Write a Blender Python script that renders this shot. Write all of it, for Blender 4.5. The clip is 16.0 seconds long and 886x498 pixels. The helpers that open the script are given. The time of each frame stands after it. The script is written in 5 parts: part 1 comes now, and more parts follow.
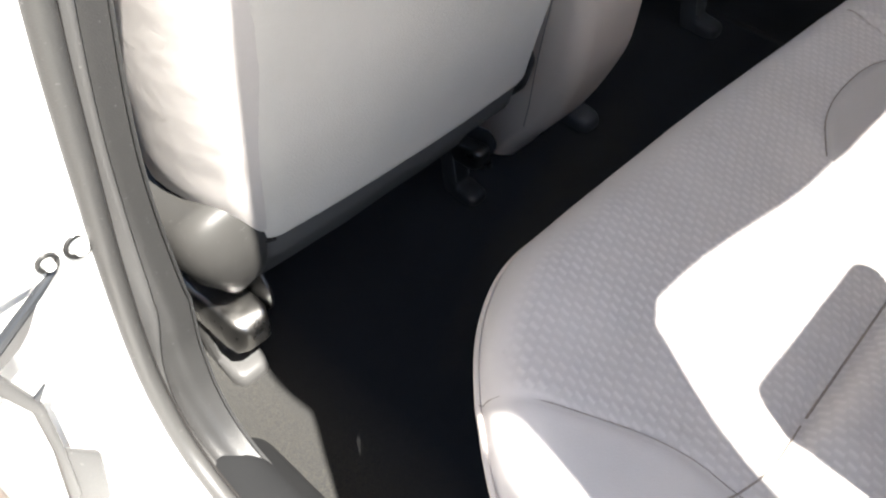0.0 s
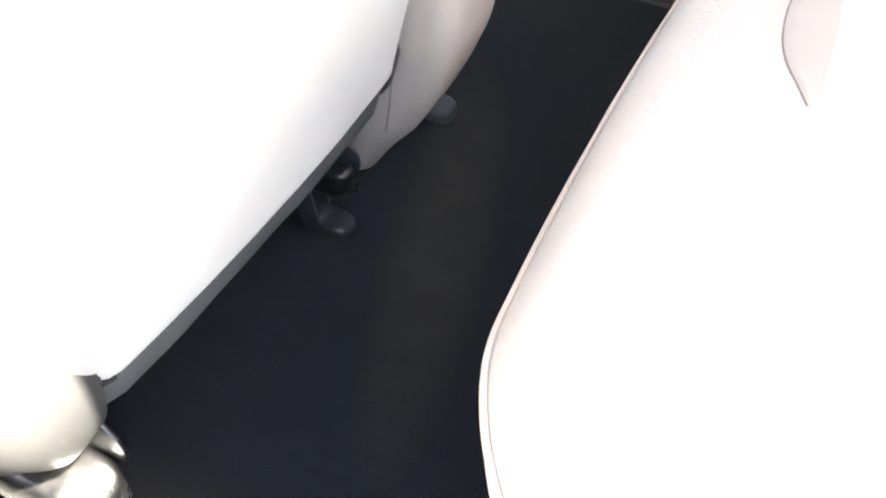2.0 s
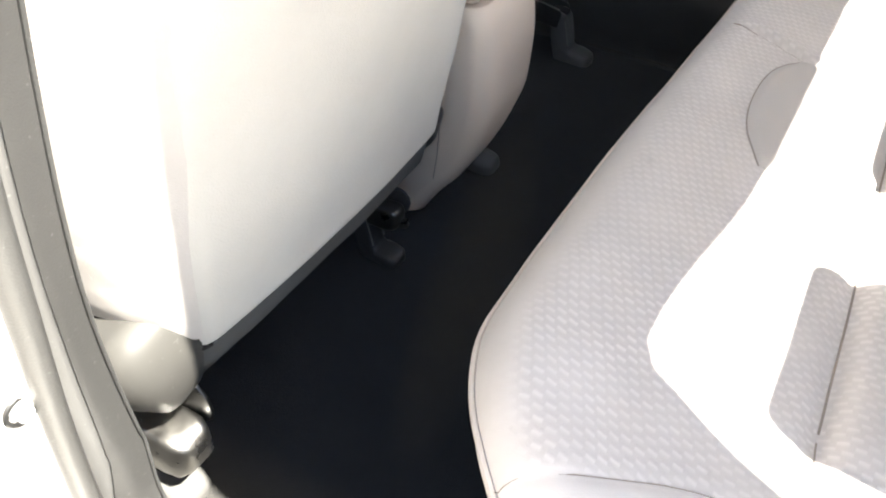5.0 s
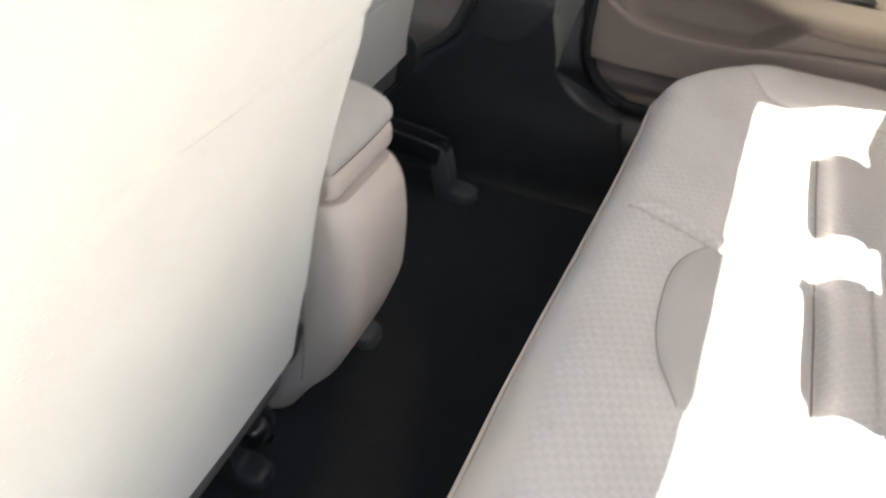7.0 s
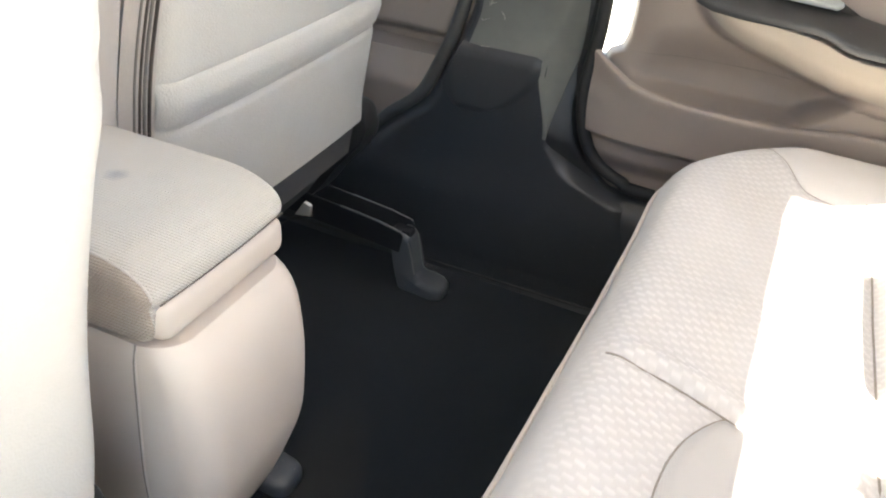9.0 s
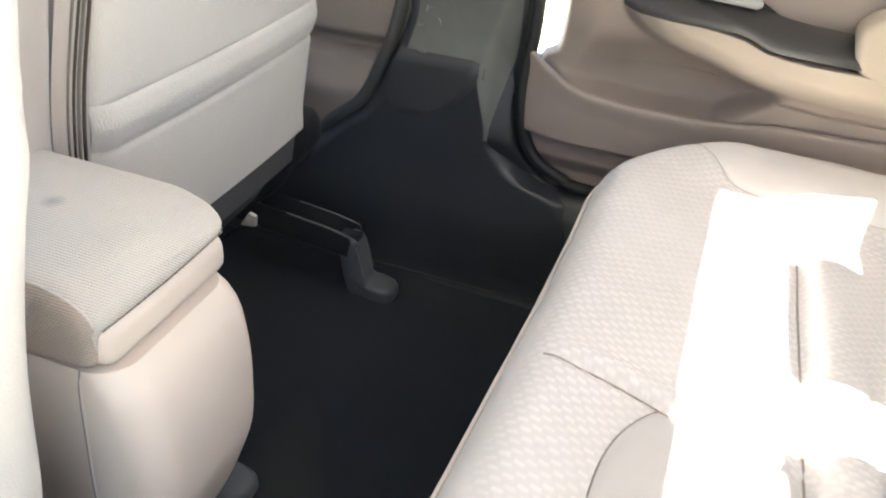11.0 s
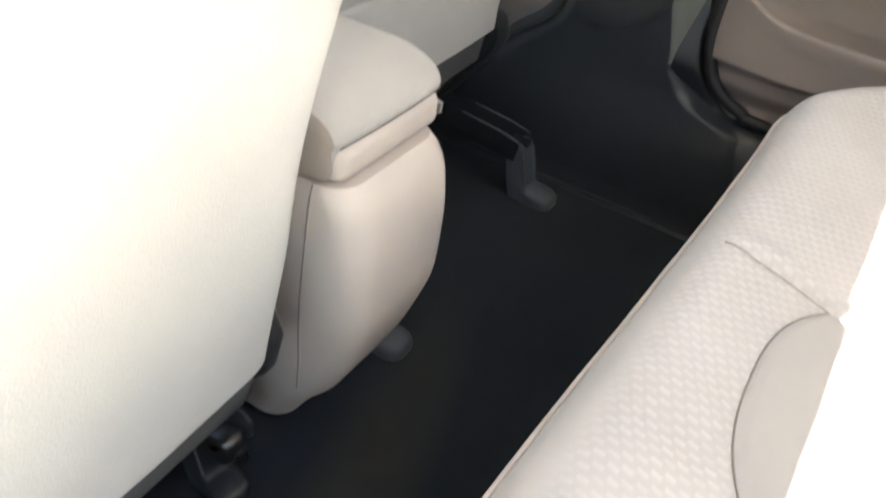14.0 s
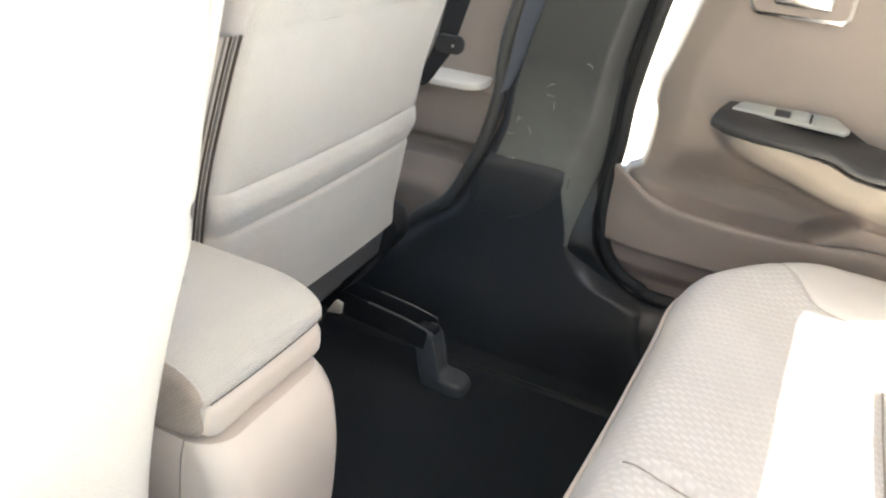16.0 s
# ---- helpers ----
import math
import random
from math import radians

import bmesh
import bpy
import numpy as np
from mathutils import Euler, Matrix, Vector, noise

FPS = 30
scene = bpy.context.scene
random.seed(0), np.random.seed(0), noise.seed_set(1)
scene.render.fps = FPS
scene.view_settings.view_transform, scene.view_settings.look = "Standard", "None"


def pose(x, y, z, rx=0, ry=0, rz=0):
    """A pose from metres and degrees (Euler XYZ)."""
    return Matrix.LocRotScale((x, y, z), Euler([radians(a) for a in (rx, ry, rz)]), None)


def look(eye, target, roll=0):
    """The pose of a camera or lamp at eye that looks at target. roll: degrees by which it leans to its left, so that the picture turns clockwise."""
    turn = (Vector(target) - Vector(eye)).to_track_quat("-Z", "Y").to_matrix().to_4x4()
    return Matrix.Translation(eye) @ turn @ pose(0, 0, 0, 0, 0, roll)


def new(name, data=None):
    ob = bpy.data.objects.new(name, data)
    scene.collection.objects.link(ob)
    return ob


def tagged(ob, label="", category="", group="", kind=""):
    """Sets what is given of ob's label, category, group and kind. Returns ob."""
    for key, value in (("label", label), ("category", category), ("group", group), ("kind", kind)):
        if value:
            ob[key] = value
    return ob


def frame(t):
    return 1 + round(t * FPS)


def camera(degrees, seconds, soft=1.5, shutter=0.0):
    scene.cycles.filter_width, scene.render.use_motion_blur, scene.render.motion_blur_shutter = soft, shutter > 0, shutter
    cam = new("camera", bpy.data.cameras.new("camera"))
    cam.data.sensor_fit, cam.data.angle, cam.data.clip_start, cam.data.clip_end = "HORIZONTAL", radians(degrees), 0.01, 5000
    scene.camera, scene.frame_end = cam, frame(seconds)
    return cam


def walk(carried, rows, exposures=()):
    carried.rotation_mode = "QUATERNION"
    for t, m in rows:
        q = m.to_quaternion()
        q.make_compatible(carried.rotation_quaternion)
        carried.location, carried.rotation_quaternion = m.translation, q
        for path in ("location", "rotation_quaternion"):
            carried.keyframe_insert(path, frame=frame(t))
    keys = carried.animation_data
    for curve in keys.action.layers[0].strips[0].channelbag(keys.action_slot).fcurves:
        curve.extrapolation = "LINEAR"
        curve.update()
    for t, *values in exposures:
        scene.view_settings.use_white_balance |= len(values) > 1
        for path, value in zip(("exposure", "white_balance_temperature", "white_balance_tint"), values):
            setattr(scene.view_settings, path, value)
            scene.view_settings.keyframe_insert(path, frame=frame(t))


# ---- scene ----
import functools

cam = camera(59.2, 16.0, soft=2.1, shutter=0.5)
EXPOSURES = [(0.0, 2.12, 6650, 9), (0.5, 2.12, 6650, 9), (1.0, 2.8, 6750, 9), (1.5, 4.1, 6900, 9), (2.0, 4.15, 6900, 9), (2.5, 3.55, 6900, 8), (3.0, 2.95, 6900, 7),
             (3.5, 2.62, 6900, 7), (6.0, 3.3, 7000, 7), (6.5, 3.18, 7000, 7), (7.0, 3.05, 7100, 6), (7.5, 3.3, 7150, 6), (8.0, 3.75, 7150, 5), (8.5, 3.88, 7150, 5), (10.2, 3.90, 7150, 5), (12.5, 3.88, 7250, 5), (13.0, 3.74, 7300, 4), (13.5, 3.67, 7340, 4), (14.5, 3.75, 7250, 4), (15.5, 3.86, 7250, 4), (16.0, 3.86, 7250, 4)]
PATH = [
    (0, (0.563, -0.881, 0.862), (-0.332, 0.166, -0.588), 3.3),
    (0.5, (0.548, -0.868, 0.851), (-0.307, 0.151, -0.642), 1.5),
    (1, (0.463, -0.819, 0.787), (-0.297, 0.272, -0.708), -1.5),
    (1.5, (0.379, -0.769, 0.737), (-0.212, 0.456, -0.73), -3.4),
    (2, (0.371, -0.765, 0.73), (-0.123, 0.53, -0.712), 4.9),
    (2.5, (0.384, -0.825, 0.795), (-0.137, 0.447, -0.658), 4.9),
    (3, (0.438, -0.876, 0.835), (-0.134, 0.433, -0.565), 6.2),
    (3.5, (0.478, -0.897, 0.843), (-0.204, 0.431, -0.488), 4.9),
    (6, (0.456, -0.836, 0.83), (-0.224, 0.463, -0.53), 1.5),
    (6.5, (0.435, -0.777, 0.861), (-0.233, 0.587, -0.441), 1.7),
    (7, (0.398, -0.659, 0.868), (-0.126, 0.848, -0.337), 4.4),
    (7.5, (0.388, -0.58, 0.871), (-0.104, 0.991, -0.266), 5.1),
    (8, (0.384, -0.491, 0.809), (-0.208, 1.087, -0.267), 5.1),
    (8.5, (0.387, -0.422, 0.793), (-0.223, 1.166, -0.258), 5.5),
    (9, (0.395, -0.381, 0.782), (-0.216, 1.177, -0.313), 5.0),
    (9.5, (0.398, -0.381, 0.786), (-0.195, 1.176, -0.319), 4.6),
    (10, (0.411, -0.389, 0.797), (-0.164, 1.171, -0.315), 3.7),
    (10.2, (0.42, -0.381, 0.8), (-0.075, 1.184, -0.342), 4.4),
    (12.3, (0.389, -0.416, 0.806), (-0.167, 1.216, -0.207), 5.2),
    (12.5, (0.39, -0.429, 0.796), (-0.2, 1.182, -0.232), 5.5),
    (13, (0.387, -0.471, 0.777), (-0.284, 1.049, -0.335), 5.9),
    (13.5, (0.385, -0.499, 0.748), (-0.344, 0.874, -0.511), 7.6),
    (14, (0.393, -0.486, 0.771), (-0.343, 0.904, -0.465), 7.6),
    (14.5, (0.391, -0.456, 0.807), (-0.377, 1.03, -0.29), 6.4),
    (15, (0.395, -0.431, 0.813), (-0.343, 1.144, -0.175), 6.5),
    (15.5, (0.39, -0.425, 0.815), (-0.354, 1.177, -0.121), 6.0),
    (16, (0.398, -0.417, 0.824), (-0.319, 1.216, -0.082), 5.5),
]
walk(cam, [(t, look(eye, target, roll)) for t, eye, target, roll in PATH], exposures=EXPOSURES)

# ---------------------------------------------------------------- light
SUN_WAY = Vector((-0.6, 0.14, -1.0)).normalized()      # the way the sunlight travels: from behind the car, high up
world = bpy.data.worlds.new("sky")
scene.world = world
world.use_nodes = True
wn = world.node_tree.nodes
sky = wn.new("ShaderNodeTexSky")
sky.sky_type = "NISHITA"
sky.sun_disc = False
sky.sun_elevation = math.asin(-SUN_WAY.z)
sky.sun_rotation = math.atan2(-SUN_WAY.x, -SUN_WAY.y)
wn["Background"].inputs["Strength"].default_value = 0.065
world.node_tree.links.new(sky.outputs[0], wn["Background"].inputs["Color"])
sun_data = bpy.data.lights.new("sun", "SUN")
sun_data.energy, sun_data.angle, sun_data.color = 5.0, radians(0.5), (1.0, 0.965, 0.91)
sun = new("sun", sun_data)
sun.rotation_euler = SUN_WAY.to_track_quat("-Z", "Y").to_euler()


# ---------------------------------------------------------------- materials
class Nodes:
    """A short hand for building node materials."""

    def __init__(self, name):
        self.mat = bpy.data.materials.new(name)
        self.mat.use_nodes = True
        self.tree = self.mat.node_tree
        self.bsdf = self.tree.nodes["Principled BSDF"]

    def add(self, kind, **sets):
        n = self.tree.nodes.new(kind)
        for key, value in sets.items():
            if key in n.inputs:
                n.inputs[key].default_value = value
        return n

    def link(self, a, b):
        self.tree.links.new(a, b)

    def coords(self):
        return self.tree.nodes.new("ShaderNodeTexCoord").outputs["Object"]

    def noise(self, scale, detail=4.0, rough=0.55, vec=None):
        n = self.tree.nodes.new("ShaderNodeTexNoise")
        n.inputs["Scale"].default_value = scale
        n.inputs["Detail"].default_value = detail
        n.inputs["Roughness"].default_value = rough
        self.link(vec or self.coords(), n.inputs["Vector"])
        return n.outputs["Fac"]

    def math(self, op, a, b=0.0, c=0.0):
        n = self.tree.nodes.new("ShaderNodeMath")
        n.operation = op
        for i, v in enumerate((a, b, c)):
            if isinstance(v, (int, float)):
                n.inputs[i].default_value = v
            else:
                self.link(v, n.inputs[i])
        return n.outputs[0]

    def mapped(self, v, lo, hi, a, b):
        n = self.tree.nodes.new("ShaderNodeMapRange")
        for i, x in enumerate((v, lo, hi, a, b)):
            if isinstance(x, (int, float)):
                n.inputs[i].default_value = x
            else:
                self.link(x, n.inputs[i])
        return n.outputs[0]

    def mix(self, fac, a, b):
        n = self.tree.nodes.new("ShaderNodeMix")
        n.data_type = "RGBA"
        for i, x in ((0, fac), (6, a), (7, b)):
            if isinstance(x, (int, float)):
                n.inputs[i].default_value = x
            elif isinstance(x, tuple):
                n.inputs[i].default_value = (*x, 1.0)
            else:
                self.link(x, n.inputs[i])
        return n.outputs[2]

    def bump(self, height, strength, distance, under=None):
        n = self.tree.nodes.new("ShaderNodeBump")
        n.inputs["Strength"].default_value = strength
        n.inputs["Distance"].default_value = distance
        self.link(height, n.inputs["Height"])
        if under is not None:
            self.link(under, n.inputs["Normal"])
        return n.outputs[0]

    def finish(self, color, rough, normal=None, metal=0.0, spec=0.5, sheen=0.0):
        for key, v in (("Base Color", color), ("Roughness", rough)):
            if isinstance(v, tuple):
                self.bsdf.inputs[key].default_value = (*v, 1.0)
            elif isinstance(v, (int, float)):
                self.bsdf.inputs[key].default_value = v
            else:
                self.link(v, self.bsdf.inputs[key])
        self.bsdf.inputs["Metallic"].default_value = metal
        self.bsdf.inputs["Specular IOR Level"].default_value = spec
        self.bsdf.inputs["Sheen Weight"].default_value = sheen
        if normal is not None:
            self.link(normal, self.bsdf.inputs["Normal"])
        return self.mat


def tone(c, f):
    return tuple(min(1.0, v * f) for v in c)


def make_cloth(name, color, grain=0.0012, strength=0.35, mottle=0.06, dents=0.25, grid=False, stain=None):
    """Plain seat cloth: a fine knit (dotted, or a regular grid), soft dents and slight soiling."""
    m = Nodes(name)
    vec = m.coords()
    if grid:
        sep = m.add("ShaderNodeSeparateXYZ")
        m.link(vec, sep.inputs[0])
        a = m.math("MULTIPLY", m.math("SUBTRACT", sep.outputs[0], m.math("MULTIPLY", sep.outputs[2], 0.9)), 2 * math.pi / grain)
        d = m.math("MULTIPLY", m.math("ADD", sep.outputs[1], sep.outputs[2]), 2 * math.pi / grain)
        knit = m.math("MULTIPLY", m.math("SINE", m.math("ADD", a, d)), m.math("SINE", m.math("SUBTRACT", a, d)))
        knit = m.mapped(knit, -0.6, 0.8, 0.0, 1.0)
    else:
        dots = m.add("ShaderNodeTexVoronoi", Scale=1.0 / grain)
        m.link(vec, dots.inputs["Vector"])
        knit = dots.outputs["Distance"]
    soil = m.noise(7.0, 5.0, 0.6, vec)
    fine = m.noise(160.0, 3.0, 0.6, vec)
    c = m.mix(m.mapped(soil, 0.3, 0.7, 0.0, 1.0), tone(color, 1 - mottle), tone(color, 1 + mottle))
    c = m.mix(m.mapped(fine, 0.35, 0.65, 0.0, 0.10), c, tone(color, 0.86))
    if grid:
        c = m.mix(m.mapped(knit, 0.0, 1.0, 0.34, 0.0), c, tone(color, 0.72))
    if stain:
        away = m.tree.nodes.new("ShaderNodeVectorMath")
        away.operation = "DISTANCE"
        m.link(vec, away.inputs[0])
        away.inputs[1].default_value = stain
        ragged = m.math("ADD", away.outputs["Value"], m.math("MULTIPLY", m.noise(150.0, 3.0, 0.6, vec), 0.008))
        c = m.mix(m.mapped(ragged, 0.007, 0.015, 0.5, 0.0), c, (0.22, 0.24, 0.30))
    n1 = m.bump(m.noise(14.0, 2.0, 0.5, vec), dents, 0.006)
    n2 = m.bump(knit, strength, grain * 0.5, n1)
    return m.finish(c, 0.88, n2, spec=0.25, sheen=0.15)


def make_weave(name, color):
    """Bench cloth: smooth knit on the outer bolsters, staggered raised dashes on the seats themselves."""
    m = Nodes(name)
    vec = m.coords()
    bend = m.noise(18.0, 2.0, 0.5, vec)
    sep = m.add("ShaderNodeSeparateXYZ")
    m.link(vec, sep.inputs[0])
    x, y = sep.outputs[0], sep.outputs[1]
    # slightly slanting bands, each a row of short slanting cords that step from one band to the next
    wob = m.math("MULTIPLY", m.math("SUBTRACT", bend, 0.5), 0.5)
    across = m.math("ADD", m.math("SUBTRACT", m.math("MULTIPLY", y, 88.0), m.math("MULTIPLY", x, 60.0)), m.math("ADD", wob, 300.0))
    row = m.math("FLOOR", across)
    along = m.math("ADD", m.math("MULTIPLY", x, 128.0), m.math("ADD", m.math("MULTIPLY", row, 0.5), m.math("ADD", wob, 400.0)))
    join = m.add("ShaderNodeCombineXYZ")
    m.link(row, join.inputs[0])
    m.link(m.math("FLOOR", along), join.inputs[1])
    chance = m.tree.nodes.new("ShaderNodeTexWhiteNoise")
    m.link(join.outputs[0], chance.inputs["Vector"])
    length = m.math("FRACT", along)
    place = m.math("ADD", m.math("FRACT", across), m.math("MULTIPLY", m.math("SUBTRACT", length, 0.5), 0.50))
    off = m.math("DIVIDE", m.math("SUBTRACT", place, 0.5), 0.20)
    ridge = m.math("EXPONENT", m.math("MULTIPLY", m.math("MULTIPLY", off, off), -1.0))
    ends = m.math("MULTIPLY", m.mapped(length, 0.0, 0.2, 0.80, 1.0), m.mapped(length, 0.8, 1.0, 1.0, 0.80))
    patchy = m.mapped(chance.outputs["Value"], 0.0, 1.0, 0.45, 1.0)
    raised = m.math("MULTIPLY", m.math("MULTIPLY", ridge, ends), patchy)
    # the woven field ends at the bolster seams, which swing outwards near the front edge
    right = m.math("GREATER_THAN", y, 0.0)
    near = m.math("ADD", 0.532, m.mapped(x, 0.375, 0.52, 0.073, 0.0))
    far = m.math("ADD", 0.536, m.mapped(x, 0.42, 0.49, 0.078, 0.0))
    half = m.math("ADD", near, m.math("MULTIPLY", right, m.math("SUBTRACT", far, near)))
    inside = m.mapped(m.math("ABSOLUTE", y), m.math("SUBTRACT", half, 0.004), half, 1.0, 0.0)
    # a plain border runs along the front edge and round its wide corners
    bx = m.math("DIVIDE", m.math("MAXIMUM", m.math("SUBTRACT", 0.575, x), 0.0), 0.27)
    by = m.math("DIVIDE", m.math("MAXIMUM", m.math("SUBTRACT", m.math("ABSOLUTE", y), 0.455), 0.0), 0.235)
    front = m.mapped(m.math("SQRT", m.math("ADD", m.math("MULTIPLY", bx, bx), m.math("MULTIPLY", by, by))), 0.855, 0.915, 1.0, 0.06)
    field = m.math("MULTIPLY", inside, m.math("MULTIPLY", front, m.mapped(m.noise(9.0, 2.0, 0.5, vec), 0.3, 0.6, 0.55, 1.0)))
    soil = m.noise(6.0, 5.0, 0.62, vec)
    c = m.mix(m.mapped(soil, 0.3, 0.7, 0.0, 1.0), tone(color, 0.94), tone(color, 1.05))
    c = m.mix(m.math("MULTIPLY", field, m.mapped(raised, 0.0, 0.75, 0.52, 0.0)), c, tone(color, 0.72))
    spot = m.math("MULTIPLY", m.mapped(m.noise(55.0, 2.0, 0.5, vec), 0.70, 0.78, 0.0, 0.16), inside)
    c = m.mix(spot, c, tone(color, 0.5))
    knit = m.add("ShaderNodeTexVoronoi", Scale=900.0)
    m.link(vec, knit.inputs["Vector"])
    n1 = m.bump(knit.outputs["Distance"], 0.2, 0.0006)
    n2 = m.bump(m.math("MULTIPLY", raised, field), 0.55, 0.0013, n1)
    n3 = m.bump(m.noise(11.0, 2.0, 0.5, vec), 0.2, 0.006, n2)
    return m.finish(c, 0.9, n3, spec=0.25, sheen=0.15)


def make_plastic(name, color, rough, grain=1400.0, strength=0.12, dust=0.0, dust_color=(0.30, 0.30, 0.295)):
    m = Nodes(name)
    vec = m.coords()
    big = m.noise(5.0, 2.0, 0.5, vec)
    c = m.mix(m.mapped(big, 0.2, 0.8, 0.0, 1.0), tone(color, 0.93), tone(color, 1.07))
    if dust:
        specks = m.mapped(m.noise(300.0, 2.0, 0.5, vec), 0.70, 0.76, 0.0, dust)
        film_and_sheen = m.mapped(m.noise(9.0, 2.0, 0.5, vec), 0.10, 0.90, 0.0, dust * 0.02)
        c = m.mix(m.math("MAXIMUM", specks, film_and_sheen), c, dust_color)
    leather = m.add("ShaderNodeTexVoronoi", Scale=grain)
    m.link(vec, leather.inputs["Vector"])
    n = m.bump(leather.outputs["Distance"], strength, 0.0006)
    r = m.mapped(m.noise(12.0, 3.0, 0.5, vec), 0.3, 0.7, rough * 0.94, min(1.0, rough * 1.06))
    return m.finish(c, r, n, spec=0.45)


def make_sheen_pillar(name, color, rough):
    """Dust-specked satin pillar plastic, paler low down: reflected light put into its colour."""
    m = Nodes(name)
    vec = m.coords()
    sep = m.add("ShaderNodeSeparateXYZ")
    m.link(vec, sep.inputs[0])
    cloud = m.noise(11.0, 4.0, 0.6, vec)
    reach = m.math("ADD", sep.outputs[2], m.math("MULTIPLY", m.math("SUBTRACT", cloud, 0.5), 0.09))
    # Paler towards the bottom: light mirrored from the bench, put into the colour.
    film_and_sheen = m.math("MULTIPLY", m.mapped(reach, 0.41, 0.565, 1.0, 0.0), m.mapped(m.noise(40.0, 3.0, 0.5, vec), 0.25, 0.75, 0.36, 0.46))
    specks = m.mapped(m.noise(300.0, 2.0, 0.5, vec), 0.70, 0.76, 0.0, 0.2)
    c = m.mix(m.math("MAXIMUM", film_and_sheen, specks), color, (0.27, 0.278, 0.240))
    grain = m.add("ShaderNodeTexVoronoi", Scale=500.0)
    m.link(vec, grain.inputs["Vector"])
    r = m.math("ADD", rough, m.math("MULTIPLY", film_and_sheen, 0.25))
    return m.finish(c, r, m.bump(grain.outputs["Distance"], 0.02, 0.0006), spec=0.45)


def make_carpet(name, color):
    m = Nodes(name)
    vec = m.coords()
    tuft = m.noise(520.0, 3.0, 0.7, vec)
    worn = m.noise(4.0, 5.0, 0.6, vec)
    c = m.mix(m.mapped(worn, 0.35, 0.7, 0.0, 1.0), tone(color, 0.8), tone(color, 1.25))
    lint = m.mapped(m.noise(240.0, 2.0, 0.5, vec), 0.72, 0.78, 0.0, 0.35)
    c = m.mix(m.mapped(tuft, 0.3, 0.75, 0.0, 0.6), c, tone(color, 2.2))
    c = m.mix(lint, c, (0.16, 0.14, 0.11))
    sep = m.add("ShaderNodeSeparateXYZ")
    m.link(vec, sep.inputs[0])
    dx = m.math("DIVIDE", m.math("ADD", m.math("SUBTRACT", sep.outputs[0], 0.085), m.math("MULTIPLY", sep.outputs[1], 0.25)), 0.062)
    dy = m.math("DIVIDE", m.math("SUBTRACT", sep.outputs[1], -0.05), 0.32)
    away = m.math("ADD", m.math("MULTIPLY", dx, dx), m.math("MULTIPLY", dy, dy))
    trodden = m.math("MULTIPLY", m.mapped(away, 0.2, 1.6, 1.0, 0.0), m.mapped(m.noise(16.0, 5.0, 0.65, vec), 0.3, 0.65, 0.5, 0.95))
    c = m.mix(trodden, c, (0.038, 0.037, 0.034))
    # Paler speckles by the open door: the sunlit strip put into the colour.
    sunlit_strip = m.math("MULTIPLY", m.mapped(sep.outputs[1], -0.60, -0.50, 1.0, 0.0), m.mapped(m.noise(700.0, 2.0, 0.6, vec), 0.35, 0.65, 0.25, 0.9))
    c = m.mix(sunlit_strip, c, (0.075, 0.070, 0.060))
    return m.finish(c, 0.97, m.bump(tuft, 0.9, 0.003), spec=0.1, sheen=0.1)


def make_paint(name, color, rough=0.25, metal=0.0):
    m = Nodes(name)
    vec = m.coords()
    c = m.mix(m.mapped(m.noise(9.0, 5.0, 0.6, vec), 0.4, 0.75, 0.0, 0.5), color, tone(color, 0.85))
    return m.finish(c, m.mapped(m.noise(30.0, 4.0, 0.6, vec), 0.3, 0.7, rough * 0.8, rough * 1.3), None, metal=metal)


def make_ground(name):
    m = Nodes(name)
    vec = m.coords()
    c = m.mix(m.mapped(m.noise(1.3, 6.0, 0.6, vec), 0.3, 0.7, 0.0, 1.0), (0.34, 0.32, 0.29), (0.48, 0.46, 0.42))
    c = m.mix(m.mapped(m.noise(60.0, 4.0, 0.6, vec), 0.4, 0.7, 0.0, 0.5), c, (0.28, 0.26, 0.24))
    return m.finish(c, 0.95, m.bump(m.noise(90.0, 4.0, 0.6, vec), 0.5, 0.004), spec=0.2)


BENCH = make_weave("bench_cloth", (0.60, 0.573, 0.563))
CLOTH = make_cloth("seat_cloth", (0.60, 0.562, 0.54), 0.0012, 0.4, 0.06, 0.6)
INSERT = make_cloth("insert_cloth", (0.49, 0.468, 0.455), 0.0026, 0.2, 0.04, 0.1, True)
BACK = make_cloth("seat_back_vinyl", (0.63, 0.605, 0.568), 0.0021, 0.28, 0.04, 0.12)
LID = make_cloth("armrest_cloth", (0.655, 0.610, 0.560), 0.0058, 0.55, 0.05, 0.06, True, (-0.038, 0.016, 0.478))
LID_SIDE = make_cloth("armrest_side_cloth", (0.50, 0.42, 0.35), 0.0058, 0.6, 0.05, 0.06, True)
BEIGE = make_plastic("beige_plastic", (0.66, 0.572, 0.502), 0.46)
DOOR = make_plastic("door_plastic", (0.30, 0.248, 0.217), 0.6, 1000.0, 0.2)
CREAM = make_cloth("door_vinyl", (0.36, 0.308, 0.255), 0.0011, 0.10, 0.03, 0.05)
BLACK = make_plastic("black_plastic", (0.0325, 0.0355, 0.0405), 0.33, 400.0, 0.012, 0.15)
DUSTY = make_plastic("dusty_grey_plastic", (0.066, 0.073, 0.082), 0.36, 1100.0, 0.16, 0.6)
UPPER = make_sheen_pillar("upper_pillar_plastic", (0.058, 0.060, 0.059), 0.34)
TRIM = make_plastic("grained_trim_plastic", (0.050, 0.050, 0.050), 0.40, 900.0, 0.2, 0.3)
